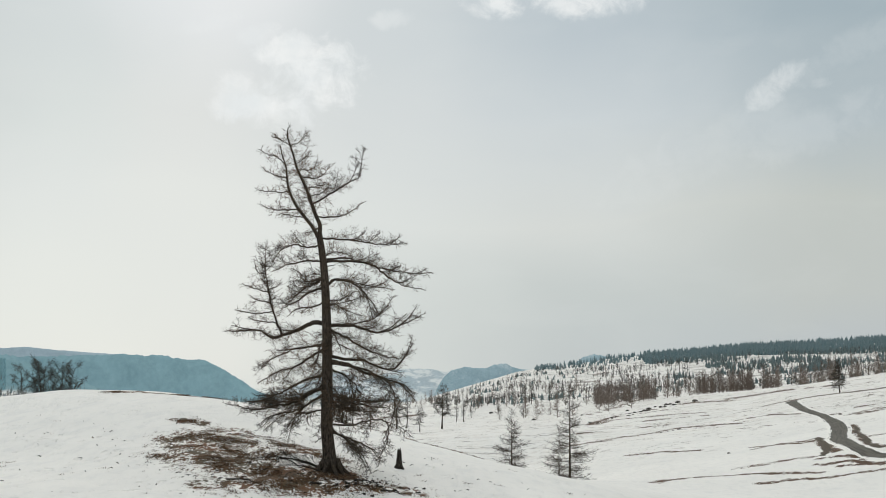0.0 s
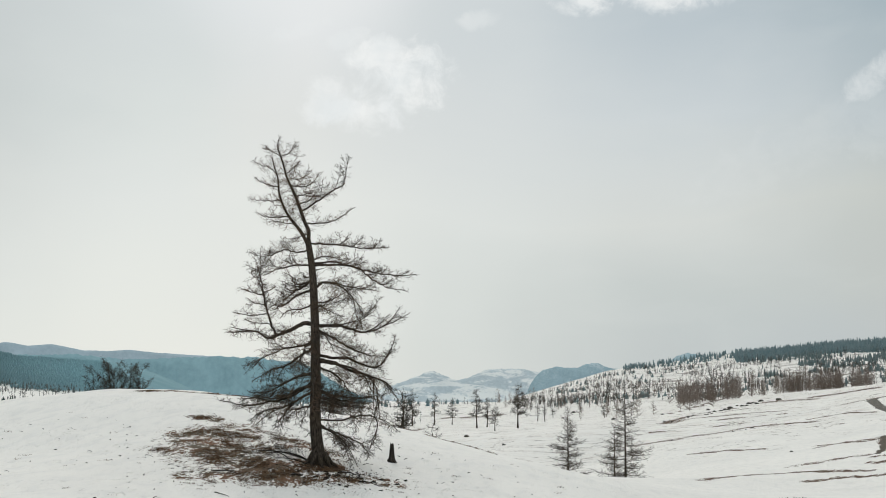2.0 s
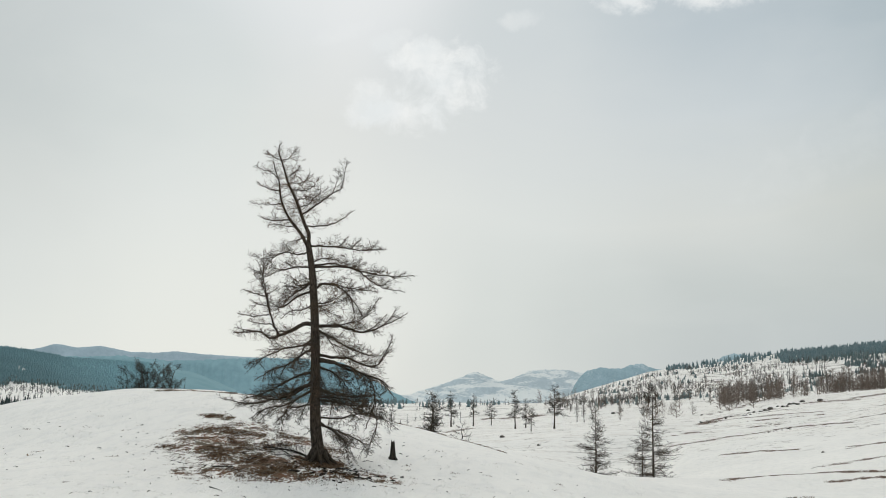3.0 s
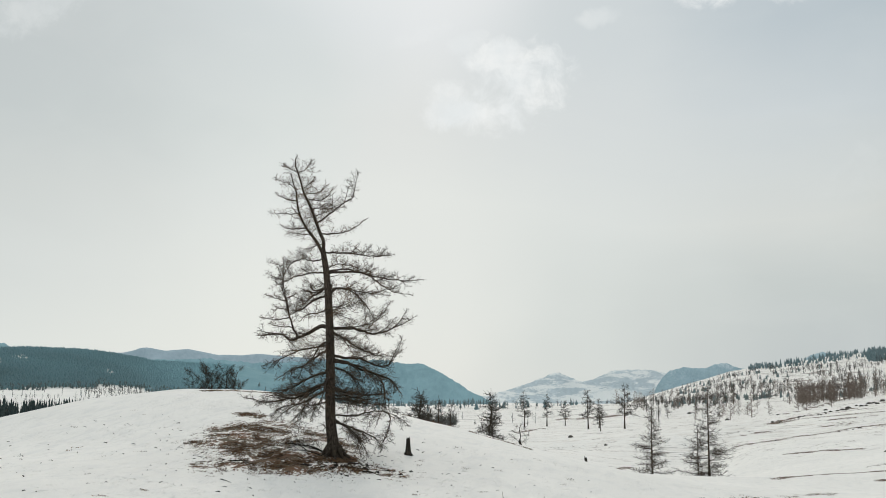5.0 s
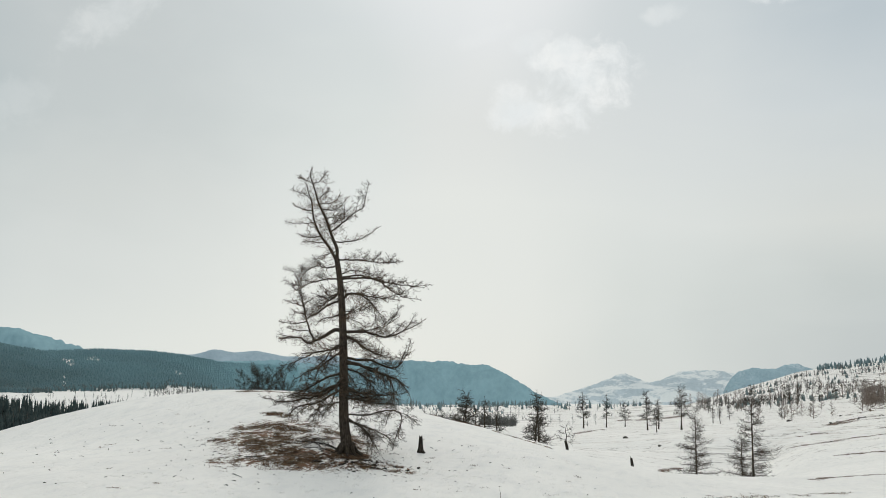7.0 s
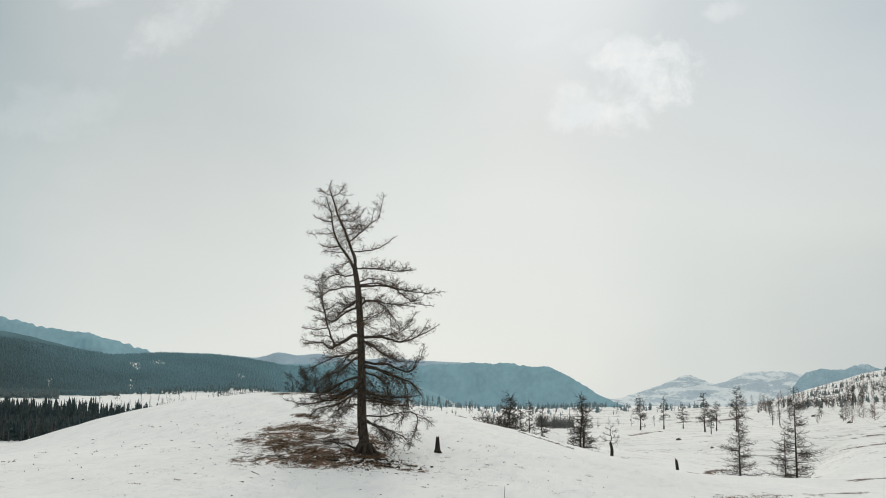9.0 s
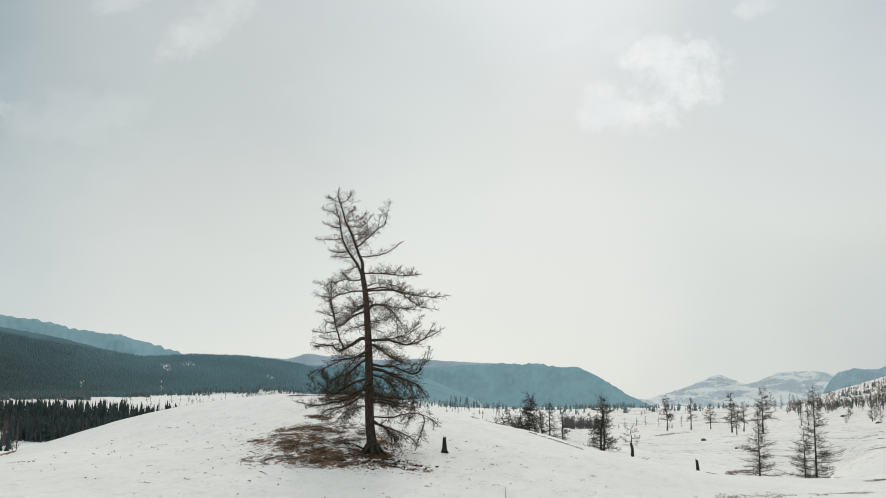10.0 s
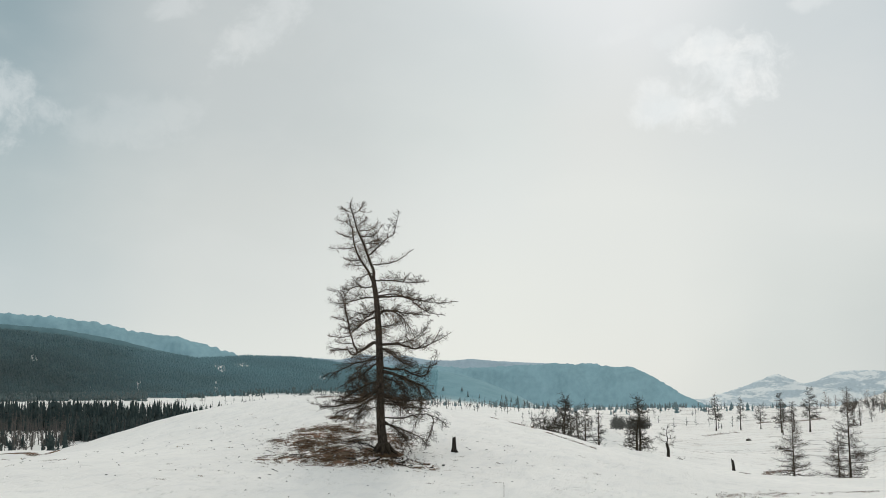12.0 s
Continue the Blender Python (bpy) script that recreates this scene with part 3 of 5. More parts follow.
def road_strip(name, line, mat, label, ruts=0.05):
    """A road laid over the ground: a finely divided strip with sunken wheel tracks and frayed sides."""
    pts = smooth_path([Vector(p) for p in line], 14)
    run, verts, faces, way = 0.0, [], [], []
    cols = 15
    for i, p in enumerate(pts):
        a, b = pts[max(i - 1, 0)], pts[min(i + 1, len(pts) - 1)]
        t = Vector((b.x - a.x, b.y - a.y)).normalized()
        if i:
            run += math.hypot(p.x - pts[i - 1].x, p.y - pts[i - 1].y)
        for c in range(cols):
            u = -1.6 + 3.2 * c / (cols - 1)
            x, y = p.x - t.y * u * p.z, p.y + t.x * u * p.z
            dip = ruts * math.exp(-((abs(u) - 0.45) / 0.18) ** 2)
            lift = 0.07 * (1 - ramp(abs(u), 1.25, 1.6)) - 0.01
            verts.append((x, y, on_ground(x, y) + lift - dip))
            way.append((u, u * p.z, run))
    for i in range(len(pts) - 1):
        for c in range(cols - 1):
            k = i * cols + c
            faces.append((k, k + 1, k + cols + 1, k + cols))
    ob = mesh_object(name, verts, faces, mat)
    ob.data.attributes.new("way", "FLOAT_VECTOR", "POINT").data.foreach_set("vector", [float(q) for w in way for q in w])
    return tagged(ob, label, "road", kind="structure")


road_strip("road", ROAD, ROAD_MUD, "wet brown dirt road with wheel tracks and snowy edges")
road_strip("road", ROAD_TOP, BANK_MUD, "narrow brown dirt road cut along the snowy slope", 0.0)


def mountain(name, crest, depth, rough, mat, label):
    """A far mountain: crest as (bearing, distance, height); its slopes fall to both sides."""
    az0, az1 = crest[0][0], crest[-1][0]
    cols = np.arange(az0, az1 + 0.05, 0.1)
    table = np.array(crest, float).T
    dist, top = np.interp(cols, table[0], table[1]), np.interp(cols, table[0], table[2])
    k = np.array([1, 2, 3, 2, 1.0]) / 9
    top = np.convolve(np.pad(top, 2, mode="edge"), k, "valid")
    rows = np.r_[np.linspace(-1, 0, 14), np.linspace(0.15, 1, 5)]
    verts = []
    for s in rows:
        for a, d, t in zip(cols, dist, top):
            rr = d + s * depth
            p = Vector((HUB[0] + rr * math.sin(radians(a)), HUB[1] + rr * math.cos(radians(a)), 0))
            shape = (1 - abs(s)) ** 0.85
            down = Vector((a * d * 0.0175 / 170.0 + s * 0.6, s * 0.35, d / 1000.0))
            gully = noise.fractal(down, 1.0, 2.1, 3) * rough * (0.06 + 8.0 * abs(s) * (1 - abs(s)))
            crown = rough * 0.14 * noise.noise(p / 26.0) + rough * 0.15 * noise.noise(p / 8.0)
            p.z = -14 + (t + 14) * shape + (gully * min(1.0, max(0.0, t + 14) / 110.0) + crown) * min(1.0, shape * 3)
            verts.append(p)
    n = len(cols)
    faces = [(j * n + i, j * n + i + 1, (j + 1) * n + i + 1, (j + 1) * n + i) for j in range(len(rows) - 1) for i in range(n - 1)]
    me = bpy.data.meshes.new(name)
    me.from_pydata([tuple(v) for v in verts], [], faces)
    me.polygons.foreach_set("use_smooth", [True] * len(me.polygons))
    along = [(a * d * 0.01745, v.z * 1.2, 0.0) for v, (a, d) in zip(verts, [(a, d) for s in rows for a, d in zip(cols, dist)])]
    me.attributes.new("along", "FLOAT_VECTOR", "POINT").data.foreach_set("vector", np.array(along, np.float32).ravel())
    me.materials.append(mat)
    return tagged(new(name, me), label, "mountain", kind="structure")


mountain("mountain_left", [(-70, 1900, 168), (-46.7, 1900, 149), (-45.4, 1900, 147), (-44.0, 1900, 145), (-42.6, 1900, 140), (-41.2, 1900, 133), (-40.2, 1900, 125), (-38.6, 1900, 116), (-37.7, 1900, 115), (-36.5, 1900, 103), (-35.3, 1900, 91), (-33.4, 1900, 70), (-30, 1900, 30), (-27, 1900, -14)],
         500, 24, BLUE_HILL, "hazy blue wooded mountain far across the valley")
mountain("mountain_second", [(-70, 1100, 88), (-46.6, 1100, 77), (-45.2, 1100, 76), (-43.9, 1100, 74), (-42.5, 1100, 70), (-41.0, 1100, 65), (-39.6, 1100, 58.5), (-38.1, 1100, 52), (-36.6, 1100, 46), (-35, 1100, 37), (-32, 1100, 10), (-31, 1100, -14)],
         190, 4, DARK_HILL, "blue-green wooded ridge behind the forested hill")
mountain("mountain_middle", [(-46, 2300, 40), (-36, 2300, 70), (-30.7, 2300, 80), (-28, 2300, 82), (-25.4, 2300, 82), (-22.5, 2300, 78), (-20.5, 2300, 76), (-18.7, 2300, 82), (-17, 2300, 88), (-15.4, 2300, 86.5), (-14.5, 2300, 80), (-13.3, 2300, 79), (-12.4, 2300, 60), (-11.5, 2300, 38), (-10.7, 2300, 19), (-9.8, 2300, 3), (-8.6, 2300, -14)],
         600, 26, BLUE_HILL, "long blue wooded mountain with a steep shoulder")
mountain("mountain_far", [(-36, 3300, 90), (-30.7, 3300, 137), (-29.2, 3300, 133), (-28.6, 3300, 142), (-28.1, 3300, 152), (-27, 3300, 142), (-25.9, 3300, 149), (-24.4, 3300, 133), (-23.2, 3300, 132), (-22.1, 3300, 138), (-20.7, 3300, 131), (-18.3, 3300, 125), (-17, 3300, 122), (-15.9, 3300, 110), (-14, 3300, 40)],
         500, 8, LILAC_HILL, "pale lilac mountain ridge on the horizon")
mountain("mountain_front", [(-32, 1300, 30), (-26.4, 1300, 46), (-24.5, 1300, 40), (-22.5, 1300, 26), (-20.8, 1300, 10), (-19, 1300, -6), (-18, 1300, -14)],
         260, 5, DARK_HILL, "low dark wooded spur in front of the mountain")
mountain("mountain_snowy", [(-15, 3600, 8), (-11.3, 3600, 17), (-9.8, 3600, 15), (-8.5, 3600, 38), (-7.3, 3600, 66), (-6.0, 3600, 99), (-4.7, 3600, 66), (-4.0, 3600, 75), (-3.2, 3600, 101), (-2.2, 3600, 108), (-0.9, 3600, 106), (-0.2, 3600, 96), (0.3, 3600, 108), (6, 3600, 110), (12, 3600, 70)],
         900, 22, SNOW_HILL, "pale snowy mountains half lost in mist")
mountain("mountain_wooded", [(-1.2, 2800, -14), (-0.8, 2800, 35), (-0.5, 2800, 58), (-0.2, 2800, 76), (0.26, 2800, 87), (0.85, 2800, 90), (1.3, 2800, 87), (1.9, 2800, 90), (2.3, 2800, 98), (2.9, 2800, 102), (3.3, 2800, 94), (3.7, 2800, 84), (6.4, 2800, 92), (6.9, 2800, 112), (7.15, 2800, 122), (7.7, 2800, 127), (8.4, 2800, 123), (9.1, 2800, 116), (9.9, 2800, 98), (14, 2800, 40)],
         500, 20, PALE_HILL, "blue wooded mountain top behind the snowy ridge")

# ---- trees ----


class Wood:
    """Gathers tapered tubes into one mesh."""

    def __init__(self, seed):
        self.v, self.f, self.rng = [], [], random.Random(seed)

    def tube(self, pts, r0, r1, sides=3, flare=0.0):
        n = len(pts)
        base = len(self.v)
        for i, p in enumerate(pts):
            t = (pts[min(i + 1, n - 1)] - pts[max(i - 1, 0)])
            if t.length < 1e-9:
                t = Vector((0, 0, 1))
            a = t.cross(Vector((0.31, 0.17, 0.93)) if abs(t.z) < 0.9 * t.length else Vector((1, 0, 0)))
            a.normalize()
            b = t.cross(a)
            b.normalize()
            k = i / (n - 1)
            r = r0 + (r1 - r0) * k
            for s in range(sides):
                w = 2 * math.pi * s / sides
                q = r
                if flare and k < 0.2:
                    q *= 1 + flare * (1 - k / 0.2) ** 2 * (1 + 0.35 * math.sin(3 * w + 1))
                p2 = p + a * (q * math.cos(w)) + b * (q * math.sin(w))
                self.v.append((p2.x, p2.y, p2.z))
        for i in range(n - 1):
            for s in range(sides):
                s2 = (s + 1) % sides
                self.f.append((base + i * sides + s, base + i * sides + s2, base + (i + 1) * sides + s2, base + (i + 1) * sides + s))

    def sprout(self, pts, r0, level, spacing, length, turn_up=0.15, droop=0.0, start=0.15, thin=0.0075):
        """Side shoots along a path, and their own shoots in turn, level by level."""
        rng = self.rng
        seg = [(pts[i + 1] - pts[i]).length for i in range(len(pts) - 1)]
        total = sum(seg)
        s, side = start * total + rng.random() * spacing, rng.choice((-1, 1))
        while s < total:
            k, acc, i = s / total, 0.0, 0
            while i < len(seg) - 1 and acc + seg[i] < s:
                acc += seg[i]
                i += 1
            d = (pts[i + 1] - pts[i]).normalized()
            p = pts[i] + d * (s - acc)
            flat = d.cross(Vector((0, 0, 1)))
            if flat.length < 0.05:
                flat = Vector((rng.uniform(-1, 1), rng.uniform(-1, 1), 0))
            flat.normalize()
            lift = flat.cross(d)
            roll = rng.gauss(0, 0.75)
            out = flat * (side * math.cos(roll)) + lift * math.sin(roll)
            way = (d * rng.uniform(0.45, 1.1) + out * rng.uniform(0.55, 1.0) + Vector((0, 0, turn_up - droop))).normalized()
            reach = length * rng.uniform(0.35, 1.0) * (1.0 - 0.55 * k)
            q, bits = p, 4 if level > 1 else (3 if level == 1 else 2)
            path = [q]
            for b in range(bits):
                way = (way + Vector((rng.uniform(-0.2, 0.2), rng.uniform(-0.2, 0.2), rng.uniform(-0.16, 0.16) + turn_up * 0.5 - droop * 0.5))).normalized()
                q = q + way * (reach / bits)
                path.append(q)
            r = max(thin, r0 * (1 - 0.7 * k) * rng.uniform(0.32, 0.5))
            self.tube(path, r, max(thin * 0.6, r * 0.3), 3)
            if level > 0:
                self.sprout(path, r, level - 1, max(spacing * 0.72, 0.085), length * (0.5 if level > 1 else 0.62), turn_up * 0.6, droop * 0.8, 0.12, thin)
            side = -side
            s += spacing * rng.uniform(0.6, 1.4)


MOODS = {"up": 0.42, "mid": 0.10, "droop": -0.40}


def spray(w, line, mood, reach, gap, start=0.14, thin=0.0064, grain=1.0):
    """Side shoots with twigs and fine twigs along a limb. mood: how far the shoots lift (or hang)."""
    rng = w.rng
    up = Vector((0, 0, 1))

    def walk_along(pts, first, step):
        seg = [(b - a).length for a, b in zip(pts, pts[1:])]
        total = sum(seg)
        s = first * total + rng.random() * step
        while s < total:
            acc, i = 0.0, 0
            while i < len(seg) - 1 and acc + seg[i] < s:
                acc += seg[i]
                i += 1
            d = (pts[i + 1] - pts[i]).normalized()
            yield pts[i] + d * (s - acc), d, s / total
            s += step * rng.uniform(0.55, 1.45)

    def shoot(p, d, length, bits, spread, lift, side):
        flat = d.cross(up)
        if flat.length < 0.15:
            flat = Vector((rng.uniform(-1, 1), rng.uniform(-1, 1), 0.01))
        flat.normalize()
        roll = rng.gauss(0.25 * lift, 0.7)
        out = flat * (side * math.cos(roll)) + flat.cross(d) * math.sin(roll)
        way = (d * rng.uniform(0.05, 0.85) + out * spread * rng.uniform(0.6, 1.1)).normalized()
        bend = up * (lift * rng.uniform(0.1, 0.75)) + Vector((rng.gauss(0, 0.12), rng.gauss(0, 0.12), rng.gauss(0, 0.12)))
        path = [p]
        for _ in range(bits):
            way = (way + bend * (1.6 / bits) + Vector((rng.gauss(0, 0.17), rng.gauss(0, 0.17), rng.gauss(0, 0.17)))).normalized()
            path.append(path[-1] + way * (length / bits))
        return path

    def spike(p, d, length):
        """The finest twigs: slim three-sided spikes."""
        tip = p + d * length
        a = d.cross(Vector((0.3, 0.5, 0.8))).normalized() * thin * 0.62
        b = d.cross(a).normalized() * thin * 0.62
        n = len(w.v)
        w.v.extend(tuple(q) for q in (p + a, p - a * 0.5 + b * 0.87, p - a * 0.5 - b * 0.87, tip))
        w.f.extend(((n, n + 1, n + 3), (n + 1, n + 2, n + 3), (n + 2, n, n + 3)))

    turn = 1
    for p, d, k in walk_along(line, start, gap):
        turn = -turn
        length = reach * (0.28 + 0.72 * math.sin(math.pi * min(1.0, 0.95 * k + 0.12))) * rng.uniform(0.35, 1.2)
        shoots = shoot(p, d, length, 5, 0.9, mood, turn)
        w.tube(shoots, thin + 0.007 * length * grain, thin * 0.8, 3)
        flip = 1
        for q, e, j in walk_along(shoots, 0.12, 0.072 * grain):
            flip = -flip
            twig = shoot(q, e, rng.uniform(0.16, 0.50) * (1.1 - 0.5 * j) * (1.15 - 0.6 * k) * grain, 2, 1.0, mood * 0.6, flip)
            w.tube(twig, thin * 1.15, thin * 0.6, 3)
            for c, f, _ in walk_along(twig, 0.15, 0.050 * grain):
                spike(c, (f * 0.6 + Vector((rng.gauss(0, 0.7), rng.gauss(0, 0.7), rng.gauss(0.12, 0.6)))).normalized(), rng.uniform(0.07, 0.19) * grain)


def old_larch(x, y):
    base = new("larch_tree")
    base.location = (x, y, on_ground(x, y))
    tagged(base, "tall old leafless larch with forked top and drooping limbs", "tree")
    turn = radians(5.8)
    side, away = Vector((math.cos(turn), math.sin(turn), 0)), Vector((-math.sin(turn), math.cos(turn), 0))
    # sideways lean, depth and height of the trunk and of the two stems above the fork
    stem = [side * u + Vector((0, 0, z)) for u, z in ((0.0, -0.3), (-0.05, 0.6), (-0.2, 1.9), (-0.27, 4.6), (-0.38, 6.8), (-0.55, 8.8), (-0.80, 10.25))]
    lead = [side * u + away * 0.05 + Vector((0, 0, z)) for u, z in ((-0.80, 10.15), (-0.78, 10.65), (-0.98, 11.1), (-1.23, 11.75), (-1.42, 12.25), (-1.66, 12.75), (-1.9, 13.25), (-2.05, 13.75), (-2.20, 14.2), (-2.36, 14.65), (-2.34, 15.05))]
    fork = [side * u + away * v + Vector((0, 0, z)) for u, v, z in ((-0.84, 0.0, 10.1), (-1.12, 0.10, 10.6), (-1.48, 0.25, 11.05), (-1.80, 0.35, 11.45), (-2.08, 0.45, 11.95), (-2.27, 0.50, 12.45), (-2.34, 0.48, 12.95), (-2.40, 0.45, 13.4), (-2.56, 0.45, 13.8), (-2.68, 0.42, 14.3))]
    w = Wood(5)
    trunk_path = smooth_path(stem, 6)
    w.tube(trunk_path, 0.315, 0.135, 14, flare=0.95)
    for k in range(9):                 # root spurs
        a = k * 0.7 + 0.2
        d = Vector((math.cos(a), math.sin(a), 0))
        w.tube([d * 0.25 + Vector((0, 0, 0.45)), d * 0.5 + Vector((0, 0, 0.12)), d * (0.85 + 0.2 * math.sin(k * 2.1)) + Vector((0, 0, -0.15))], 0.16, 0.05, 6)
    for k in range(16):                # snags of lost branches
        p = trunk_path[4 + (k * 7) % 30]
        a = k * 2.4
        d = Vector((math.cos(a), math.sin(a), 0.25))
        w.tube([p, p + d * 0.3, p + d * (0.4 + 0.15 * math.sin(k))], 0.03, 0.012, 5)
    mesh_object("trunk", w.v, w.f, BARK, base, "thick dark furrowed trunk")
    stems = {}
    for i, (key, path, r) in enumerate((("lead", lead, 0.10), ("fork", fork, 0.085))):
        line = smooth_path(path, 4)
        w = Wood(11 + i)
        w.tube(line, r, 0.022, 8)
        ob = mesh_object("leader", w.v, w.f, BARK, base, "forked upper stem with fine bare twigs")
        w = Wood(21 + i)
        spray(w, line, 0.55, 0.8, 0.075, 0.2)
        tagged(mesh_object("twig_spray", w.v, w.f, TWIG, ob), kind="stuff")
        stems[key] = line
    stems["trunk"] = trunk_path + stems["lead"]
    count = [0]

    def limb(z, azim, shape, r, mood, stem="trunk", reach=None, gap=None, origin=None):
        """shape: (reach, height over the joint) along the bearing azim (degrees from +x)."""
        count[0] += 1
        w = Wood(100 + count[0])
        if origin is None:
            pts = stems[stem]
            origin = next((a.lerp(b, (z - a.z) / (b.z - a.z + 1e-9)) for a, b in zip(pts, pts[1:]) if a.z <= z <= b.z), pts[-1])
        d = Vector((math.cos(radians(azim)), math.sin(radians(azim)), 0))
        cross = Vector((-d.y, d.x, 0))
        pts = [origin] + [origin + d * a + cross * (w.rng.uniform(-0.06, 0.06) * a) + Vector((0, 0, h)) for a, h in shape]
        line = smooth_path(pts, 6)
        line = [p + Vector((w.rng.gauss(0, 1), w.rng.gauss(0, 1), w.rng.gauss(0, 1))) * 0.018 for p in line]
        w.tube(line, r * 1.15, 0.012, 7)
        for k in range(3):             # forks of the limb itself
            i = int(len(line) * (0.3 + 0.2 * k))
            if r < 0.04 or i + 2 >= len(line):
                continue
            t = (line[i + 1] - line[i]).normalized()
            way = (t + t.cross(Vector((0, 0, 1))) * w.rng.choice((-0.8, 0.8)) + Vector((0, 0, MOODS[mood] * 0.5))).normalized()
            long = w.rng.uniform(0.8, 1.5)
            arm = smooth_path([line[i], line[i] + way * long * 0.5, line[i] + (way + Vector((0, 0, MOODS[mood] * 0.5))) * long], 3)
            w.tube(arm, r * 0.5, 0.010, 5)
            spray(w, arm, MOODS[mood], 0.65, 0.11)
        ob = mesh_object("limb", w.v, w.f, BARK, base)
        w = Wood(300 + count[0])
        spray(w, line, MOODS[mood], reach or (0.66 if mood == "up" else 0.9), gap or (0.10 if z < 9.5 else 0.095), 0.12 if z > 9 else 0.2)
        tagged(mesh_object("twig_spray", w.v, w.f, TWIG, ob), kind="stuff")
        return line

    # upper crown
    limb(11.57, -25, [(0.88, 0.42), (1.88, 0.86), (2.28, 1.1), (2.42, 1.4)], 0.042, "up", reach=0.42)
    limb(11.05, 40, [(1.07, 0.13), (1.88, 0.49), (2.6, 1.08)], 0.035, "up", reach=0.4)
    limb(12.81, 20, [(0.66, 0.02), (1.11, 0.33), (1.31, 0.69)], 0.03, "up")
    limb(11.96, -40, [(0.73, 0.05), (1.32, 0.38)], 0.028, "up")
    limb(12.3, 10, [(0.5, 0.15), (1.0, 0.3)], 0.028, "up", gap=0.085)
    limb(13.42, 15, [(0.4, 0.28), (0.65, 0.62)], 0.022, "up")
    limb(13.14, 60, [(1.05, 0.27), (1.49, 0.83)], 0.024, "up")
    limb(12.2, 207, [(0.61, -0.06), (1.18, -0.1), (1.64, 0.02)], 0.026, "up", "fork", 0.35)
    limb(12.85, 190, [(0.45, 0.09), (0.89, 0.24), (1.11, 0.45)], 0.028, "up", "fork", 0.4)
    limb(11.4, 145, [(0.84, 0.03), (1.63, 0.15), (2.31, 0.43)], 0.034, "up", "fork", 0.45)
    limb(13.45, 170, [(0.46, 0.39), (0.82, 0.48), (1.28, 0.71)], 0.024, "up", "fork", 0.45)
    limb(11.0, 200, [(0.6, 0.05), (1.3, 0.1)], 0.026, "mid", "fork", 0.4)
    limb(14.28, 185, [(0.36, 0.16), (0.72, 0.28)], 0.02, "up")
    limb(14.22, 10, [(0.37, 0.19), (0.67, 0.55)], 0.02, "up")
    limb(10.55, 250, [(0.92, -0.31), (1.37, -0.41)], 0.03, "up")
    # right side
    limb(10.06, -8, [(1.12, -0.03), (2.08, -0.18), (2.93, -0.29), (3.99, -0.25)], 0.042, "up", reach=0.5)
    limb(9.05, 0, [(1.16, 0.02), (2.17, -0.14), (2.9, -0.68), (3.63, -1.04), (4.57, -1.22)], 0.055, "up")
    limb(9.13, 12, [(1.17, 0.08), (2.64, -0.28), (3.89, -0.48), (4.96, -0.42)], 0.042, "up", reach=0.5)
    limb(9.26, 50, [(0.63, 0.27), (1.26, 0.28), (2.23, 0.16)], 0.034, "up")
    limb(7.78, -3, [(0.32, 0.43), (0.99, 0.42), (1.55, 0.07), (2.07, -0.53), (2.47, -1.16)], 0.055, "droop")
    limb(7.83, 15, [(0.52, 0.45), (1.43, 0.31), (2.22, 0.21), (3.14, 0.13)], 0.042, "mid")
    limb(7.26, 30, [(0.78, 0.18), (1.35, 0.51)], 0.034, "up")
    limb(6.26, 13, [(1.16, -0.02), (2.29, -0.26), (3.3, 0.1), (4.34, 0.64)], 0.075, "up")
    limb(6.15, 35, [(1.07, 0.22), (2.1, 0.41), (3.09, 1.02)], 0.04, "up")
    limb(6.09, -20, [(0.74, -0.28), (1.59, -0.72), (2.42, -1.1), (3.47, -1.33)], 0.055, "mid")
    limb(4.94, 0, [(0.77, -0.17), (1.54, -0.19), (2.64, -0.58), (3.29, -0.13), (3.71, 0.86)], 0.07, "mid")
    limb(4.67, -10, [(0.79, -0.08), (1.7, -0.44), (2.65, -0.73), (3.38, -0.99), (4.07, -1.73)], 0.085, "droop")
    limb(4.62, -12, [(1.14, -0.15), (2.51, -0.62), (3.02, -1.21), (3.07, -2.06), (2.73, -3.14)], 0.05, "droop")
    limb(4.34, 30, [(0.73, -0.2), (1.35, -0.62), (1.74, -1.33)], 0.05, "droop")
    limb(2.94, -25, [(1.0, 0.01), (1.99, -0.13), (3.02, -0.25)], 0.05, "mid", gap=0.085)
    limb(3.26, 15, [(0.89, -0.2), (1.89, -0.3), (2.7, -0.17)], 0.05, "mid", gap=0.085)
    limb(2.83, 60, [(1.13, -0.11), (2.52, -0.33)], 0.045, "mid")
    limb(1.87, 28, [(0.56, -0.32), (1.22, -0.56), (2.07, -0.89), (2.59, -1.25)], 0.06, "droop")
    limb(1.71, 10, [(0.68, -0.26), (1.23, -0.6), (1.49, -1.16)], 0.045, "droop")
    limb(1.97, 35, [(1.15, -0.02), (2.44, 0.22), (3.11, -0.02), (3.02, -0.89), (2.6, -1.63)], 0.042, "droop")
    # left side
    limb(9.77, 184, [(0.53, -0.13), (1.19, 0.0), (1.78, -0.3), (2.08, -0.89)], 0.042, "up")
    limb(9.05, 192, [(0.88, -0.04), (1.64, -0.25), (2.21, -0.58)], 0.042, "up")
    limb(8.33, 170, [(0.51, -0.28), (1.02, -0.55), (1.74, -1.22)], 0.06, "up")
    limb(7.94, 200, [(0.72, -0.31), (1.26, -0.72), (1.99, -1.06)], 0.06, "up")
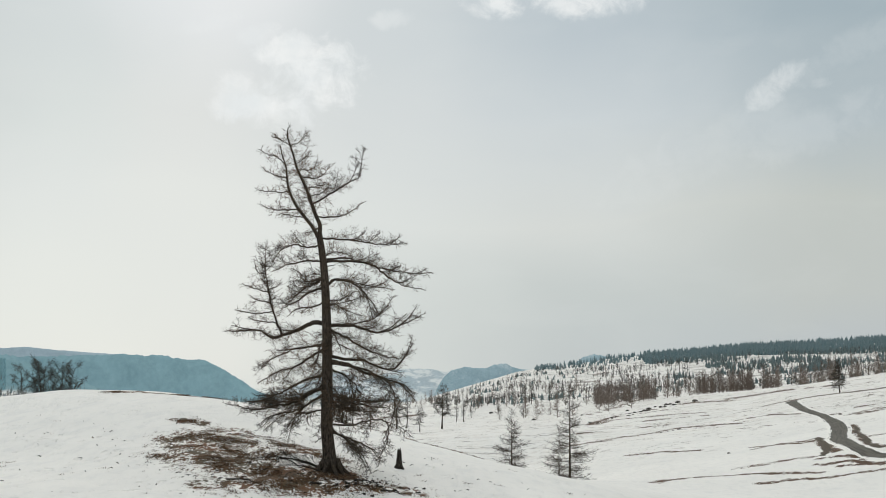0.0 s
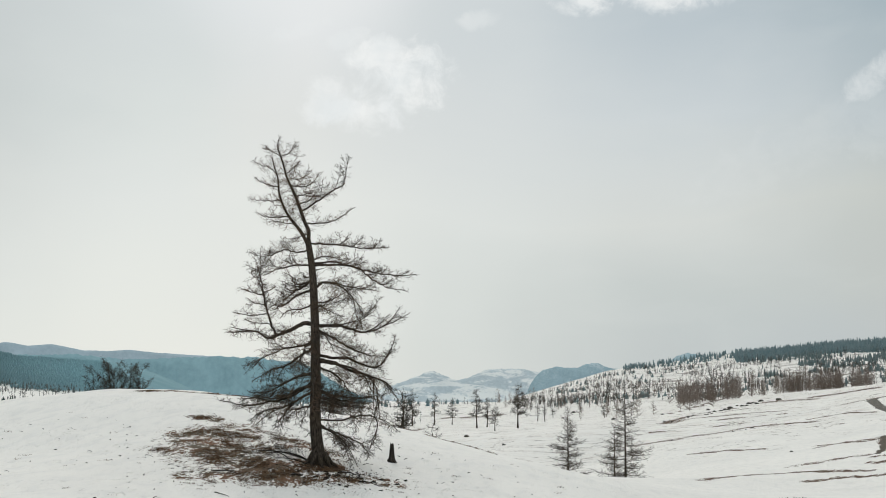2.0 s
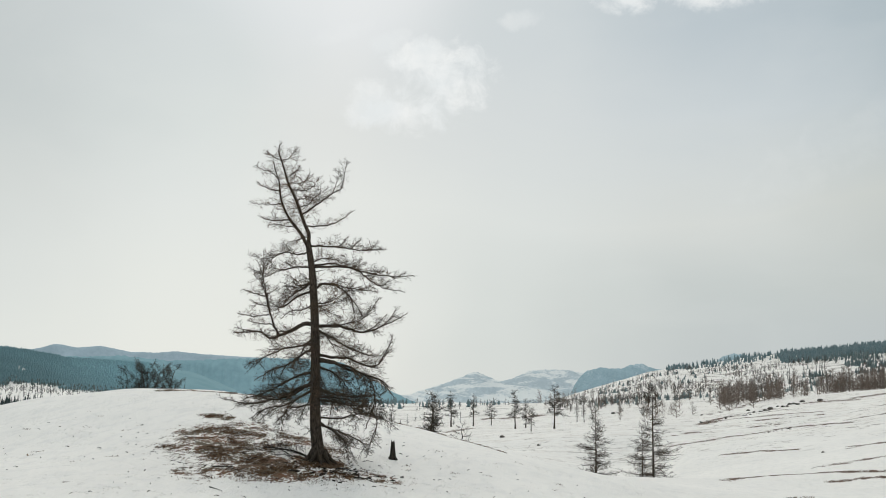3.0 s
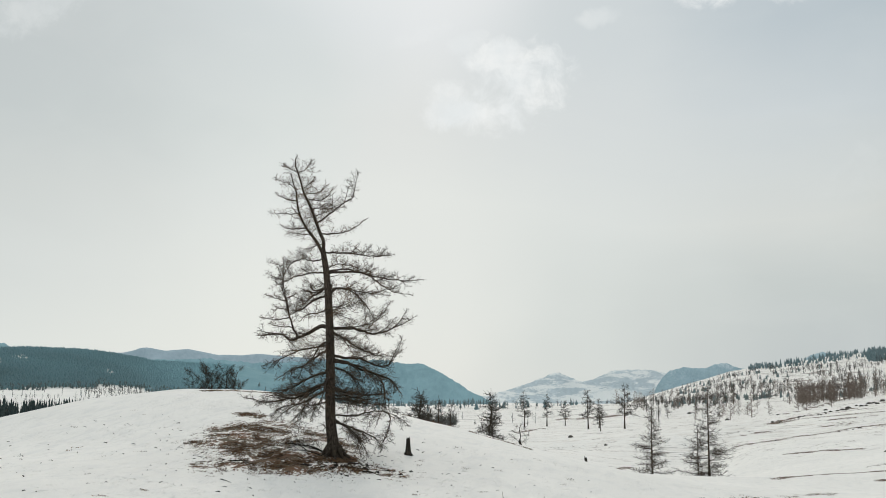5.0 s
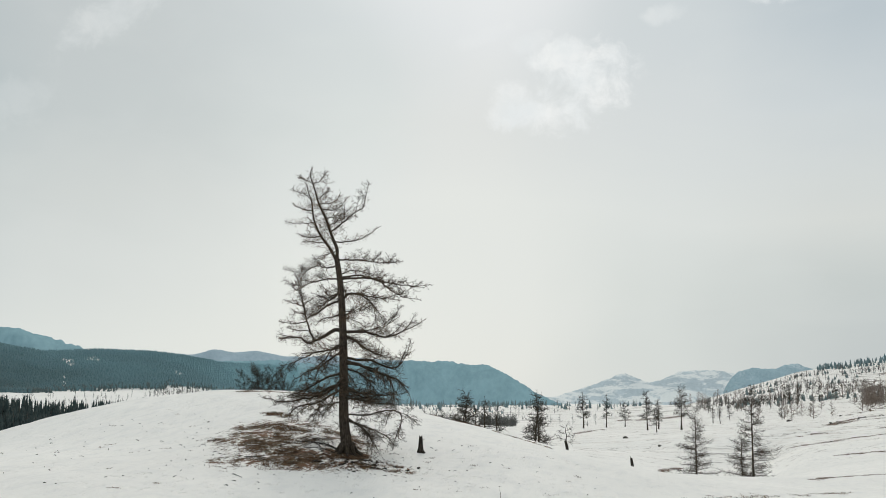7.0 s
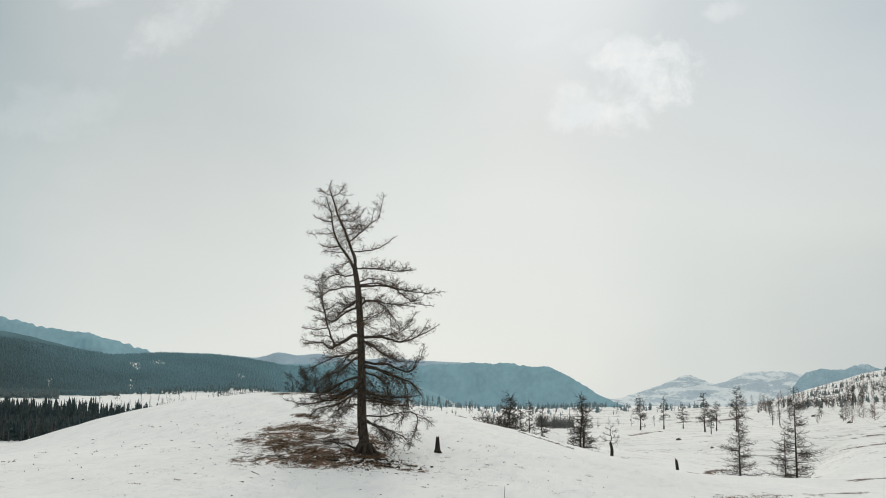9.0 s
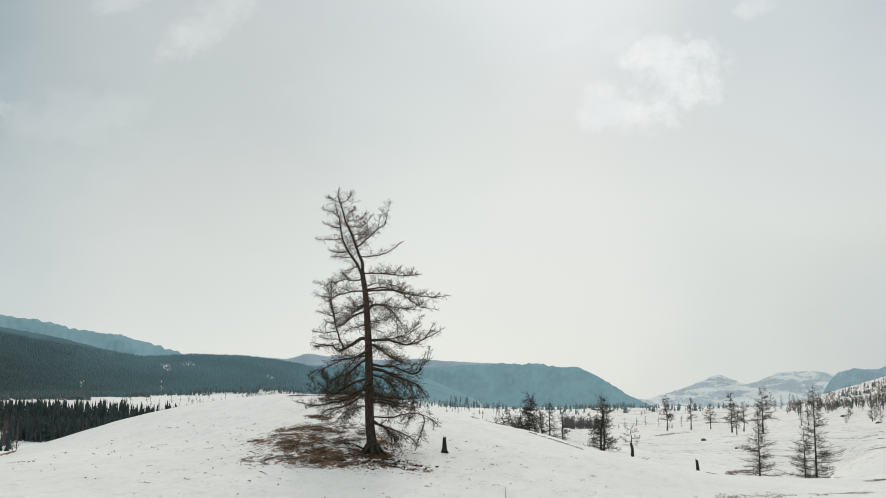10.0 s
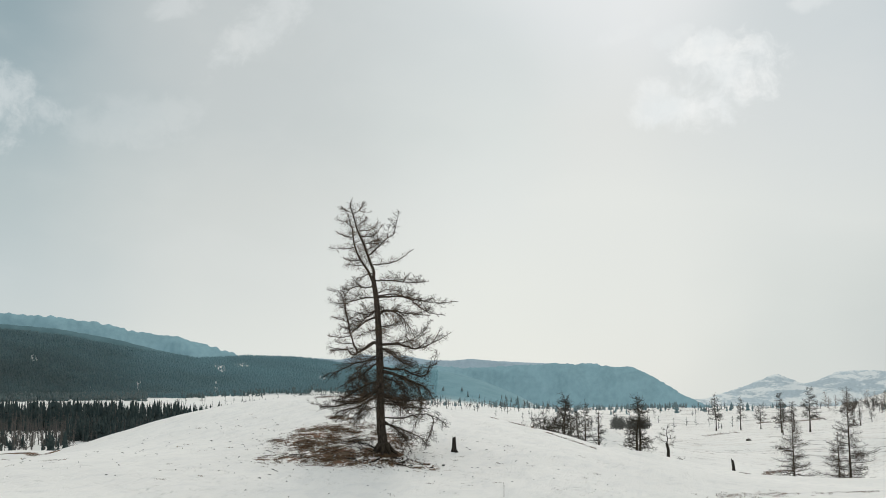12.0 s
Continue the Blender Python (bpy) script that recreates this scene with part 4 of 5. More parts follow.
    limb(8.27, 150, [(1.0, -0.05), (1.51, 0.38), (1.95, 0.6)], 0.034, "up")
    limb(7.33, 160, [(0.63, -0.27), (1.38, -0.31), (1.86, -0.69)], 0.036, "up")
    elbow = limb(6.3, 150, [(0.76, 0.07), (1.58, -0.24), (2.43, -0.45), (3.0, -0.56), (3.9, -0.2), (4.94, -0.23), (6.05, -0.19)], 0.10, "mid", reach=0.65)
    upright = limb(6, 187, [(0.15, 0.3), (0.37, 0.75), (0.65, 1.75), (0.78, 2.41), (1.03, 3.3), (1.2, 3.7)], 0.055, "up", reach=0.5, origin=elbow[18])
    for i, azim, shape in ((19, 172, [(0.7, 0.2), (1.35, 0.4)]), (14, 172, [(0.8, -0.12), (1.75, 0.05)]), (16, 150, [(0.6, 0.1), (1.2, 0.35)]), (10, 190, [(0.6, 0.0), (1.3, 0.15)]), (20, 20, [(0.3, 0.15), (0.55, 0.35)]), (26, 186, [(0.35, 0.1), (0.5, 0.4)]), (23, 120, [(0.4, 0.1), (0.8, 0.35)])):
        limb(8, azim, shape, 0.028, "up", reach=0.5, origin=upright[i])
    limb(5.42, 195, [(0.71, -0.13), (1.41, -0.26), (2.42, -0.74), (2.8, -1.15)], 0.05, "mid")
    limb(5.26, 168, [(0.66, -0.33), (1.45, -0.83), (2.37, -1.08), (3.08, -1.56)], 0.06, "droop")
    limb(4.12, 185, [(0.7, -0.17), (1.34, -0.48), (2.13, -0.9), (3.29, -1.32)], 0.065, "mid")
    limb(3.58, 193, [(0.8, -0.28), (1.38, -0.69), (2.18, -0.86), (3.13, -1.01), (4.29, -0.77)], 0.08, "mid", gap=0.075)
    limb(3.31, 205, [(0.72, -0.39), (1.38, -0.77), (2.25, -0.93), (2.78, -1.36)], 0.06, "droop")
    limb(3.85, 160, [(0.65, -0.49), (1.5, -0.94), (2.88, -0.9), (4.08, -0.98)], 0.06, "mid", gap=0.075)
    limb(1.43, 150, [(0.37, -0.07), (0.64, -0.26)], 0.025, "mid", reach=0.4)
    limb(2.61, 185, [(0.64, -0.12), (1.29, -0.25), (1.46, -0.77)], 0.04, "droop")
    # towards and away
    limb(5.6, 265, [(1.0, -0.2), (2.2, -0.9), (3.0, -1.4)], 0.06, "mid")
    limb(3.9, 280, [(1.0, -0.3), (2.2, -1.0), (3.0, -1.8)], 0.06, "droop")
    limb(7.0, 300, [(1.0, 0.1), (2.2, -0.4)], 0.05, "mid")
    limb(8.4, 100, [(1.0, 0.1), (2.2, -0.3)], 0.05, "mid")
    limb(6.0, 80, [(1.2, -0.1), (2.6, -0.9)], 0.06, "mid")
    limb(4.6, 110, [(1.2, -0.4), (2.6, -1.3)], 0.06, "droop")
    limb(3.4, 75, [(1.2, -0.3), (2.6, -1.2)], 0.06, "droop")
    return base

old_larch(-4.78, 44.1)


def young_larch(name, x, y, h, spread, seed, label, lean=0.0, gap=0.16, group=""):
    """A straight young larch with level, slightly hanging branches from the ground up."""
    base = new(name)
    base.location = (x, y, on_ground(x, y, 0.1))
    tagged(base, label, "tree", group)
    w = Wood(seed)
    stem = smooth_path([Vector((lean * k * k, 0.02 * math.sin(5 * k), h * k)) for k in (0, 0.25, 0.5, 0.75, 1.0)], 4)
    w.tube(stem, 0.0105 * h + 0.02, 0.02, 8, flare=0.4)
    mesh_object("trunk", w.v, w.f, BARK, base)
    w = Wood(seed + 1)
    z = 0.25
    while z < h * 0.99:
        k = z / h
        a = w.rng.uniform(0, 2 * math.pi)
        full = spread * (1.04 - k) ** 0.85
        L = full * w.rng.uniform(0.45, 1.12)
        d = Vector((math.cos(a), math.sin(a), 0))
        o = Vector((lean * k * k, 0, z))
        rise = w.rng.uniform(-0.14, 0.16) + 0.40 * k
        bend = Vector((-d.y, d.x, 0)) * w.rng.uniform(-0.15, 0.15) * L
        path = smooth_path([o, o + d * L * 0.4 + Vector((0, 0, (rise - 0.14) * L * 0.4)), o + d * L * 0.75 + bend + Vector((0, 0, (rise - 0.06) * L * 0.75)), o + d * L + bend + Vector((0, 0, rise * L + 0.02 * L))], 3)
        w.tube(path, 0.016 + 0.007 * L, 0.010, 4)
        spray(w, path, 0.12, 0.26 + 0.14 * L, 0.27, 0.15, 0.011, 2.0)
        z += gap * w.rng.uniform(0.4, 1.5)
    mesh_object("crown", w.v, w.f, YOUNG, base)
    return base


twin = "bare young larches standing close together"
young_larch("young_larch", 16.13, 135.6, 12.6, 4.6, 21, "slender bare young larch with level branches", gap=0.135, group=twin)
young_larch("young_larch", 14.75, 135.8, 7.2, 2.7, 31, "shorter bare young larch beside a taller one", gap=0.13, group=twin)
young_larch("young_larch", 8.85, 139.2, 9.7, 4.0, 41, "slender bare young larch standing alone in snow", gap=0.11)


def rugged_larch(name, x, y, h, spread, seed, label, bare=0.25, stems=1, group="", dense=0.22, lean=0.0, mat=None, rise=(-0.25, 0.45), girth=1.0):
    """An open-grown larch or pine with an uneven crown; bare: the clear part of the trunk."""
    base = new(name)
    base.location = (x, y, on_ground(x, y, 0.15))
    tagged(base, label, "tree", group)
    rng = random.Random(seed)
    for j in range(stems):
        a = rng.uniform(0, 6.28)
        off = Vector((math.cos(a), math.sin(a), 0)) * (0.35 * j)
        tip = off * (2.2 + 1.5 * j + 3.0 * (rise[0] > 0)) + Vector((lean + rng.uniform(-0.3, 0.3), 0, h * (1 - 0.12 * j)))
        stem = smooth_path([off, off.lerp(tip, 0.35) + Vector((rng.uniform(-0.2, 0.2), 0, 0)), off.lerp(tip, 0.7) + Vector((rng.uniform(-0.25, 0.25), 0, 0)), tip], 5)
        w = Wood(seed + 7 * j)
        w.tube(stem, (0.016 * h + 0.03) * girth, 0.02, 7, flare=0.4)
        mesh_object("trunk", w.v, w.f, BARK, base)
        w = Wood(seed + 7 * j + 1)
        for i in range(len(stem) - 1):
            k = (i + 0.5) / (len(stem) - 1)
            if k < bare:
                continue
            n = int((stem[i + 1] - stem[i]).length / dense) + 1
            for _ in range(n):
                o = stem[i].lerp(stem[i + 1], w.rng.random())
                a = w.rng.uniform(0, 6.28)
                d = Vector((math.cos(a), math.sin(a), 0))
                kk = (k - bare) / (1 - bare)
                L = spread * (1.0 - kk * 0.8) * (0.5 + min(0.5, kk * 3)) * w.rng.uniform(0.35, 1.15)
                tilt = w.rng.uniform(*rise)
                path = smooth_path([o, o + d * L * 0.5 + Vector((0, 0, tilt * L * 0.35)), o + d * L + Vector((0, 0, tilt * L))], 3)
                w.tube(path, 0.03 + 0.012 * L, 0.018, 4)
                spray(w, path, 0.4, 0.45 + 0.12 * L, 0.26, 0.2, 0.020, 3.0)
        mesh_object("crown", w.v, w.f, mat or YOUNG, base)
    return base


rugged_larch("larch_tree", -15.0, 150.3, 10.0, 3.3, 51, "dark rugged larch with a double trunk on snow", 0.12, 2, dense=0.17, mat=DARK_TWIG, girth=1.15)


def dead_larch(x, y):
    """A thick broken trunk with a thin twisted top and a few dead branches."""
    base = new("dead_larch")
    base.location = (x, y, on_ground(x, y, 0.1))
    tagged(base, "broken dead larch with a thick trunk and thin branches", "tree")
    w = Wood(61)
    stem = smooth_path([Vector(p) for p in ((0, 0, -0.2), (-0.08, 0, 1.2), (-0.05, 0, 2.4), (-0.3, 0, 3.4))], 4)
    w.tube(stem, 0.30, 0.19, 9, flare=0.35)
    top = smooth_path([Vector(p) for p in ((-0.28, 0, 3.2), (-0.1, 0, 4.1), (-0.3, 0.1, 4.9), (-0.05, 0, 5.8))], 4)
    w.tube(top, 0.09, 0.025, 6)
    mesh_object("trunk", w.v, w.f, DEAD, base)
    for z, turn, reach, rise in ((3.6, 175, 1.7, 0.5), (3.2, 15, 1.3, 0.35), (4.0, -20, 1.5, 0.3), (4.4, 160, 1.3, 0.35), (4.9, 30, 1.1, 0.5), (5.3, 190, 0.9, 0.4), (5.6, 60, 0.7, 0.5), (0.5, 5, 2.6, 0.25), (0.4, -15, 2.2, 0.4)):
        o = Vector((-0.2, 0, z))
        w = Wood(int(67 + 10 * z))
        d = Vector((math.cos(radians(turn)), math.sin(radians(turn)), 0))
        path = smooth_path([o, o + d * reach * 0.5 + Vector((0, 0, 0.1)), o + d * reach + Vector((0, 0, rise * reach))], 3)
        w.tube(path, 0.03, 0.012, 4)
        spray(w, path, 0.3, 0.5, 0.13, 0.2, 0.012, 1.8)
        mesh_object("branch", w.v, w.f, YOUNG, base)


dead_larch(-10.3, 150.3)
knoll = "dark larches behind the snowy knoll"
for x, y, top, spread, seed, stems in ((-23.5, 139.7, 4.2, 2.9, 71, 2),
                                       (-23.4, 146.0, 2.1, 1.6, 72, 1),
                                       (-21.6, 144.4, 2.9, 1.9, 73, 1),
                                       (-20.6, 148.9, 2.5, 1.7, 74, 1),
                                       (-28.5, 145.4, 1.6, 2.2, 75, 2),
                                       (-25.5, 141.1, 0.9, 2.0, 76, 2),
                                       (-31.7, 149.6, 0.6, 1.9, 77, 1),
                                       (-33.9, 151.0, -0.1, 1.7, 78, 1),
                                       (-25.8, 151.5, 0.3, 1.6, 70, 1)):
    rugged_larch("larch_tree", x, y, top - on_ground(x, y), spread, seed, "dark bushy larch half hidden behind the snowy knoll", 0.14, stems, knoll, 0.17, mat=DARK_TWIG)
crest = "low spreading trees behind the crest"


def spreading_tree(x, y, top, limbs, seed):
    """A low tree that forks near the ground. limbs: sideways reach and share of the height."""
    base = new("spreading_tree")
    ground_z = on_ground(x, y, 0.1)
    base.location = (x, y, ground_z)
    h = top - ground_z
    tagged(base, "dark bare spreading tree behind the snowy crest", "tree", crest)
    rng = random.Random(seed)
    fork = h * 0.22
    w = Wood(seed)
    w.tube([Vector((0, 0, -0.2)), Vector((0.03, 0, fork * 0.5)), Vector((0, 0, fork * 1.05))], 0.20, 0.14, 7)
    mesh_object("trunk", w.v, w.f, BARK, base)
    for j, (out, share) in enumerate(limbs):
        z = h * share
        d = Vector((out, rng.uniform(-0.8, 0.8), 0))
        foot = fork * rng.uniform(0.55, 1.0)
        path = smooth_path([Vector((0, 0, foot)), d * 0.30 + Vector((0, 0, foot + (z - foot) * 0.36)), d * 0.66 + Vector((rng.uniform(-0.12, 0.12), 0, foot + (z - foot) * 0.68)), d + Vector((0, 0, z))], 5)
        w = Wood(seed + 3 * j)
        w.tube(path, 0.075, 0.022, 6)
        mesh_object("limb", w.v, w.f, BARK, base)
        w = Wood(seed + 3 * j + 1)
        for k in range(13):
            o = path[min(len(path) - 1, int((0.42 + 0.045 * k) * len(path)))]
            a = rng.uniform(0, 6.28)
            L = h * rng.uniform(0.13, 0.24)
            q = Vector((math.cos(a), math.sin(a) * 0.8, rng.uniform(0.3, 1.0))).normalized() * L
            side = smooth_path([o, o + q * 0.5 + Vector((0, 0, -0.03 * L)), o + q + Vector((0, 0, 0.15 * L))], 3)
            w.tube(side, 0.028, 0.010, 4)
            spray(w, side, 0.3, 0.46, 0.085, 0.25, 0.009, 1.5)
        spray(w, path, 0.3, 0.5, 0.10, 0.55, 0.009, 1.5)
        mesh_object("crown", w.v, w.f, DARK_TWIG, base)


for x, y, top, limbs, seed in ((-48.2, 124.7, 7.1, ((-0.9, 0.98), (-0.2, 0.90), (1.5, 0.88), (-1.7, 0.85)), 81),
                               (-46.0, 124.5, 6.4, ((0.2, 0.96), (1.2, 0.98), (2.0, 0.78), (2.2, 0.45)), 82),
                               (-50.5, 125.0, 5.8, ((-0.8, 0.97), (0.8, 0.52), (-1.7, 0.45)), 84)):
    spreading_tree(x, y, top, limbs, seed)
lone = "scattered larches on the valley floor"
for x, y, h, spread, seed in ((-43.5, 397.2, 13.5, 4, 91), (-36.5, 411.4, 13, 2.6, 92), (-30.5, 423.9, 10, 2.8, 93), (-17.6, 376.7, 14, 3.4, 94), (-14.4, 385.5, 11, 2.8, 95), (-1.1, 290, 12, 3.4, 96), (-6.9, 278.3, 6.5, 2.2, 97), (4.1, 417.3, 8, 1.5, 98), (6.9, 412.8, 8.5, 1.3, 99)):
    rugged_larch("larch_tree", x, y, h, spread * 1.3, seed, "rugged bare larch on the open snowy valley floor", 0.24, 1, lone, 0.20, mat=DARK_TWIG)
for x, y, h, spread, seed in ((35.0, 469.7, 10.6, 2.8, 111), (38.8, 482.0, 9.5, 2.4, 112), (49.3, 504.9, 8.3, 2.2, 113), (28.9, 393.7, 4.8, 1.6, 114), (10.3, 433.0, 6.0, 1.6, 115), (0.4, 489.9, 5.9, 1.8, 116), (59.6, 540.3, 7.7, 2.2, 117), (22.1, 442.0, 4.4, 1.4, 118)):
    rugged_larch("larch_tree", x, y, h, spread * 1.2, seed, "rugged bare larch on the lower snowy slope", 0.2, 1, lone, 0.24, mat=DARK_TWIG)
rugged_larch("larch_tree", 98, 261.3, 8.0, 3.2, 99, "dark lone larch beside the dirt road", 0.15, 1, dense=0.1, mat=DARK_TWIG)

# groves on the slope: four larches and three spruces, copied with turns and sizes


def slim_larch(seed, h, spread):
    base = new("slope_larch")
    w = Wood(seed)
    w.tube([Vector((0, 0, -0.4)), Vector((0.05, 0, h * 0.5)), Vector((0, 0.05, h))], 0.12, 0.03, 5)
    mesh_object("trunk", w.v, w.f, LARCHES, base)
    w = Wood(seed + 1)
    z = h * 0.06
    while z < h * 0.98:
        k = z / h
        a = w.rng.uniform(0, 6.28)
        L = spread * 1.15 * (1.1 - k) ** 0.7 * w.rng.uniform(0.5, 1.1)
        d = Vector((math.cos(a), math.sin(a), 0))
        o = Vector((0, 0, z))
        path = [o, o + d * L * 0.55 + Vector((0, 0, 0.10 * L)), o + d * L + Vector((0, 0, 0.42 * L))]
        w.tube(path, 0.06, 0.03, 3)
        w.sprout(path, 0.09, 0, 0.42, 1.2, 0.22, 0.0, 0.1, 0.05)
        z += 0.26 * w.rng.uniform(0.5, 1.4)
    mesh_object("crown", w.v, w.f, LARCHES, base)
    return tagged(base, "brownish bare larch in a grove on the snowy slope", "tree", "larches on the far slope")


def spruce_mesh(w, o, h, r, tiers=7, sides=7, mat_seed=0):
    """Hanging, ragged tiers of a spruce round the point o."""
    for t in range(tiers):
        k = t / tiers
        z0, z1 = h * (0.08 + 0.92 * k), h * (0.08 + 0.92 * min(1.0, k + 1.7 / tiers))
        rr = r * (1 - k) ** 0.9 + 0.04
        b = len(w.v)
        w.v.append((o.x, o.y, o.z + z1))
        turn = w.rng.uniform(0, 6.28)
        for s in range(sides):
            a = turn + 6.2832 * s / sides
            q = rr * w.rng.uniform(0.6, 1.15)
            w.v.append((o.x + q * math.cos(a), o.y + q * math.sin(a), o.z + z0 + w.rng.uniform(-0.35, 0.35) * h / tiers))
        for s in range(sides):
            w.f.append((b, b + 1 + s, b + 1 + (s + 1) % sides))


def spruce(seed, h, r):
    base = new("spruce_tree")
    w = Wood(seed)
    w.tube([Vector((0, 0, -0.4)), Vector((0, 0, h * 0.9))], 0.15, 0.03, 5)
    mesh_object("trunk", w.v, w.f, BARK, base)
    w = Wood(seed + 1)
    spruce_mesh(w, Vector((0, 0, 0)), h, r, 12, 9)
    mesh_object("crown", w.v, w.f, PINE, base, smooth=False)
    return tagged(base, "dark narrow spruce at the edge of a snowfield", "tree", "spruces across the valley")


def at_bearing(az, d):
    return HUB[0] + d * math.sin(radians(az)), HUB[1] + d * math.cos(radians(az))


pick = random.Random(77)
models = [slim_larch(201, 9.0, 2.5), slim_larch(203, 7.6, 2.2), slim_larch(205, 9.8, 2.4), slim_larch(207, 6.2, 2.0)]
places = []
for az0, az1, d0, d1, n in ((6.3, 9.6, 405, 445, 74), (10.0, 10.8, 410, 440, 9), (11.2, 12.8, 415, 445, 32), (12.9, 14.5, 410, 440, 46), (14.9, 15.8, 410, 440, 18), (16.6, 18.6, 410, 450, 26), (19.2, 22.4, 405, 440, 34),
                            (1.0, 8.0, 350, 480, 22), (-3.0, 8.0, 480, 760, 46), (9.0, 24.0, 500, 640, 50), (24.0, 30.0, 400, 600, 16)):
    for _ in range(n):
        places.append((pick.uniform(az0, az1), pick.uniform(d0, d1)))
for i, (az, d) in enumerate(places):
    x, y = at_bearing(az, d)
    size = pick.uniform(0.6, 1.12)
    m = Matrix.LocRotScale((x, y, on_ground(x, y, 0.1)), Euler((0, 0, pick.uniform(0, 6.28))), None)
    if i < len(models):
        ob = models[i]
        ob.matrix_basis = m
    else:
        ob = copy_thing(models[i % len(models)], m)
    ob.scale = (size * pick.uniform(0.85, 1.15), size, size)
spruces = [spruce(301, 13.0, 1.3), spruce(303, 11.0, 1.3), spruce(305, 14.5, 1.5)]
for i in range(84):
    az = -48 + 18.5 * (i + pick.random()) / 84
    x, y = at_bearing(az, 385 + pick.uniform(-12, 25))
    size = pick.uniform(0.4, 0.92)
    m = Matrix.LocRotScale((x, y, on_ground(x, y, 0.2)), Euler((0, 0, pick.uniform(0, 6.28))), None)
    if i < 3:
        ob = spruces[i]
        ob.matrix_basis = m
    else:
        ob = copy_thing(spruces[i % 3], m)
    ob.scale = (size * pick.uniform(0.85, 1.2), size, size)


def far_woods(name, areas, mat, label, seed, kind=0, clumped=0.0, tiers=3, sides=4):
    """Many small far trees in one mesh. areas: bearings, distances, number, height, width."""
    w = Wood(seed)
    for az0, az1, d0, d1, n, h, r in areas:
        az = np.array([w.rng.uniform(az0, az1) for _ in range(n)])
        d = np.array([w.rng.uniform(d0, d1) for _ in range(n)])
        x, y = HUB[0] + d * np.sin(np.radians(az)), HUB[1] + d * np.cos(np.radians(az))
        z = ground_height(x, y)
        for a, b, c, e, f in zip(x.tolist(), y.tolist(), z.tolist(), az.tolist(), d.tolist()):
            if in_clearing(e, f) and w.rng.random() < 0.72:
                continue
            if clumped and noise.noise(Vector((a / 38.0, b / 38.0, seed))) < clumped - 0.5:
                continue
            size = w.rng.uniform(0.45, 1.15)
            if kind == 0:
                spruce_mesh(w, Vector((a, b, c - 0.3)), h * size, r * size * w.rng.uniform(0.75, 1.3), tiers, sides)
            else:                      # thin upright bare crowns
                o = Vector((a, b, c - 0.2))
                w.tube([o, o + Vector((0, 0, h * size))], 0.12, 0.03, 3)
                for _ in range(10):
                    k = w.rng.uniform(0.15, 0.97)
                    q = w.rng.uniform(0, 6.28)
                    L = r * size * (1.15 - k)
                    p = o + Vector((0, 0, h * size * k))
                    w.tube([p, p + Vector((math.cos(q) * L, math.sin(q) * L, 0.5 * L))], 0.09, 0.03, 3)
    ob = mesh_object(name, w.v, w.f, mat, smooth=kind == 0)
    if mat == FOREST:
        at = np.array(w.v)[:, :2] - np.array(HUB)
        run = haze_share(np.degrees(np.arctan2(at[:, 0], at[:, 1])), np.hypot(at[:, 0], at[:, 1]))
        ob.data.attributes.new("haze_share", "FLOAT", "POINT").data.foreach_set("value", run.astype(np.float32))
    return tagged(ob, label, "woods", kind="stuff")


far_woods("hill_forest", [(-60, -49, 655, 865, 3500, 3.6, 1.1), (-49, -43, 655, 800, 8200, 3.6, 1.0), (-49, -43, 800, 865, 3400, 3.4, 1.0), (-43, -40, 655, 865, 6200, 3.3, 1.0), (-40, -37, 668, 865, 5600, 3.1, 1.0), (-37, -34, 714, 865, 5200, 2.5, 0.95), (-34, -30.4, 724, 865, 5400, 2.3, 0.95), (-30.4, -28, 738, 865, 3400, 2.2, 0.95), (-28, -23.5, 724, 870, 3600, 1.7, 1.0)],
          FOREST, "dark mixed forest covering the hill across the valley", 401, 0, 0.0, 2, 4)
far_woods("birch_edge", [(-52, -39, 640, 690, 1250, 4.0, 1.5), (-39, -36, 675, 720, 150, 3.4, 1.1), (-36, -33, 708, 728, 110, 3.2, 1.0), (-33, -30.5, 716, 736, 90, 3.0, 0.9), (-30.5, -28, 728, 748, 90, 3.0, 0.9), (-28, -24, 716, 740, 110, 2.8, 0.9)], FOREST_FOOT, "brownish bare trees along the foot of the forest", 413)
far_woods("spruce_wood", [(-49, -37, 392, 470, 1100, 11.0, 1.35), (-37, -28, 392, 440, 640, 9.4, 1.25), (-42.6, -36, 345, 392, 420, 7.5, 1.1), (-49, -44.6, 300, 345, 75, 3.8, 0.9), (-43.6, -42.4, 290, 345, 26, 5.2, 1.0)], PINE, "dense dark spruce wood on the valley floor", 402, 0, 0.0, 6, 6)
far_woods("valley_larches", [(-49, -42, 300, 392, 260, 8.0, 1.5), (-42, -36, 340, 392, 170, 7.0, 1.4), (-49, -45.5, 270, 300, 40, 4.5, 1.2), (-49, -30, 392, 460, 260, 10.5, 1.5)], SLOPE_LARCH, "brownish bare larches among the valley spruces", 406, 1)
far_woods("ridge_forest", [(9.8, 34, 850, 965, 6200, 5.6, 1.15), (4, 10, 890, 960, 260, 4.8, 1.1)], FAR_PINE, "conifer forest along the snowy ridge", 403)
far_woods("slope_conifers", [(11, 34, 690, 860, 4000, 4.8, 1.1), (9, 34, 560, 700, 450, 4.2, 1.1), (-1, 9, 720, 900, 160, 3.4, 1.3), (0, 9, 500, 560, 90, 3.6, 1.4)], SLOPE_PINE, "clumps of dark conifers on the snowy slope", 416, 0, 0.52)
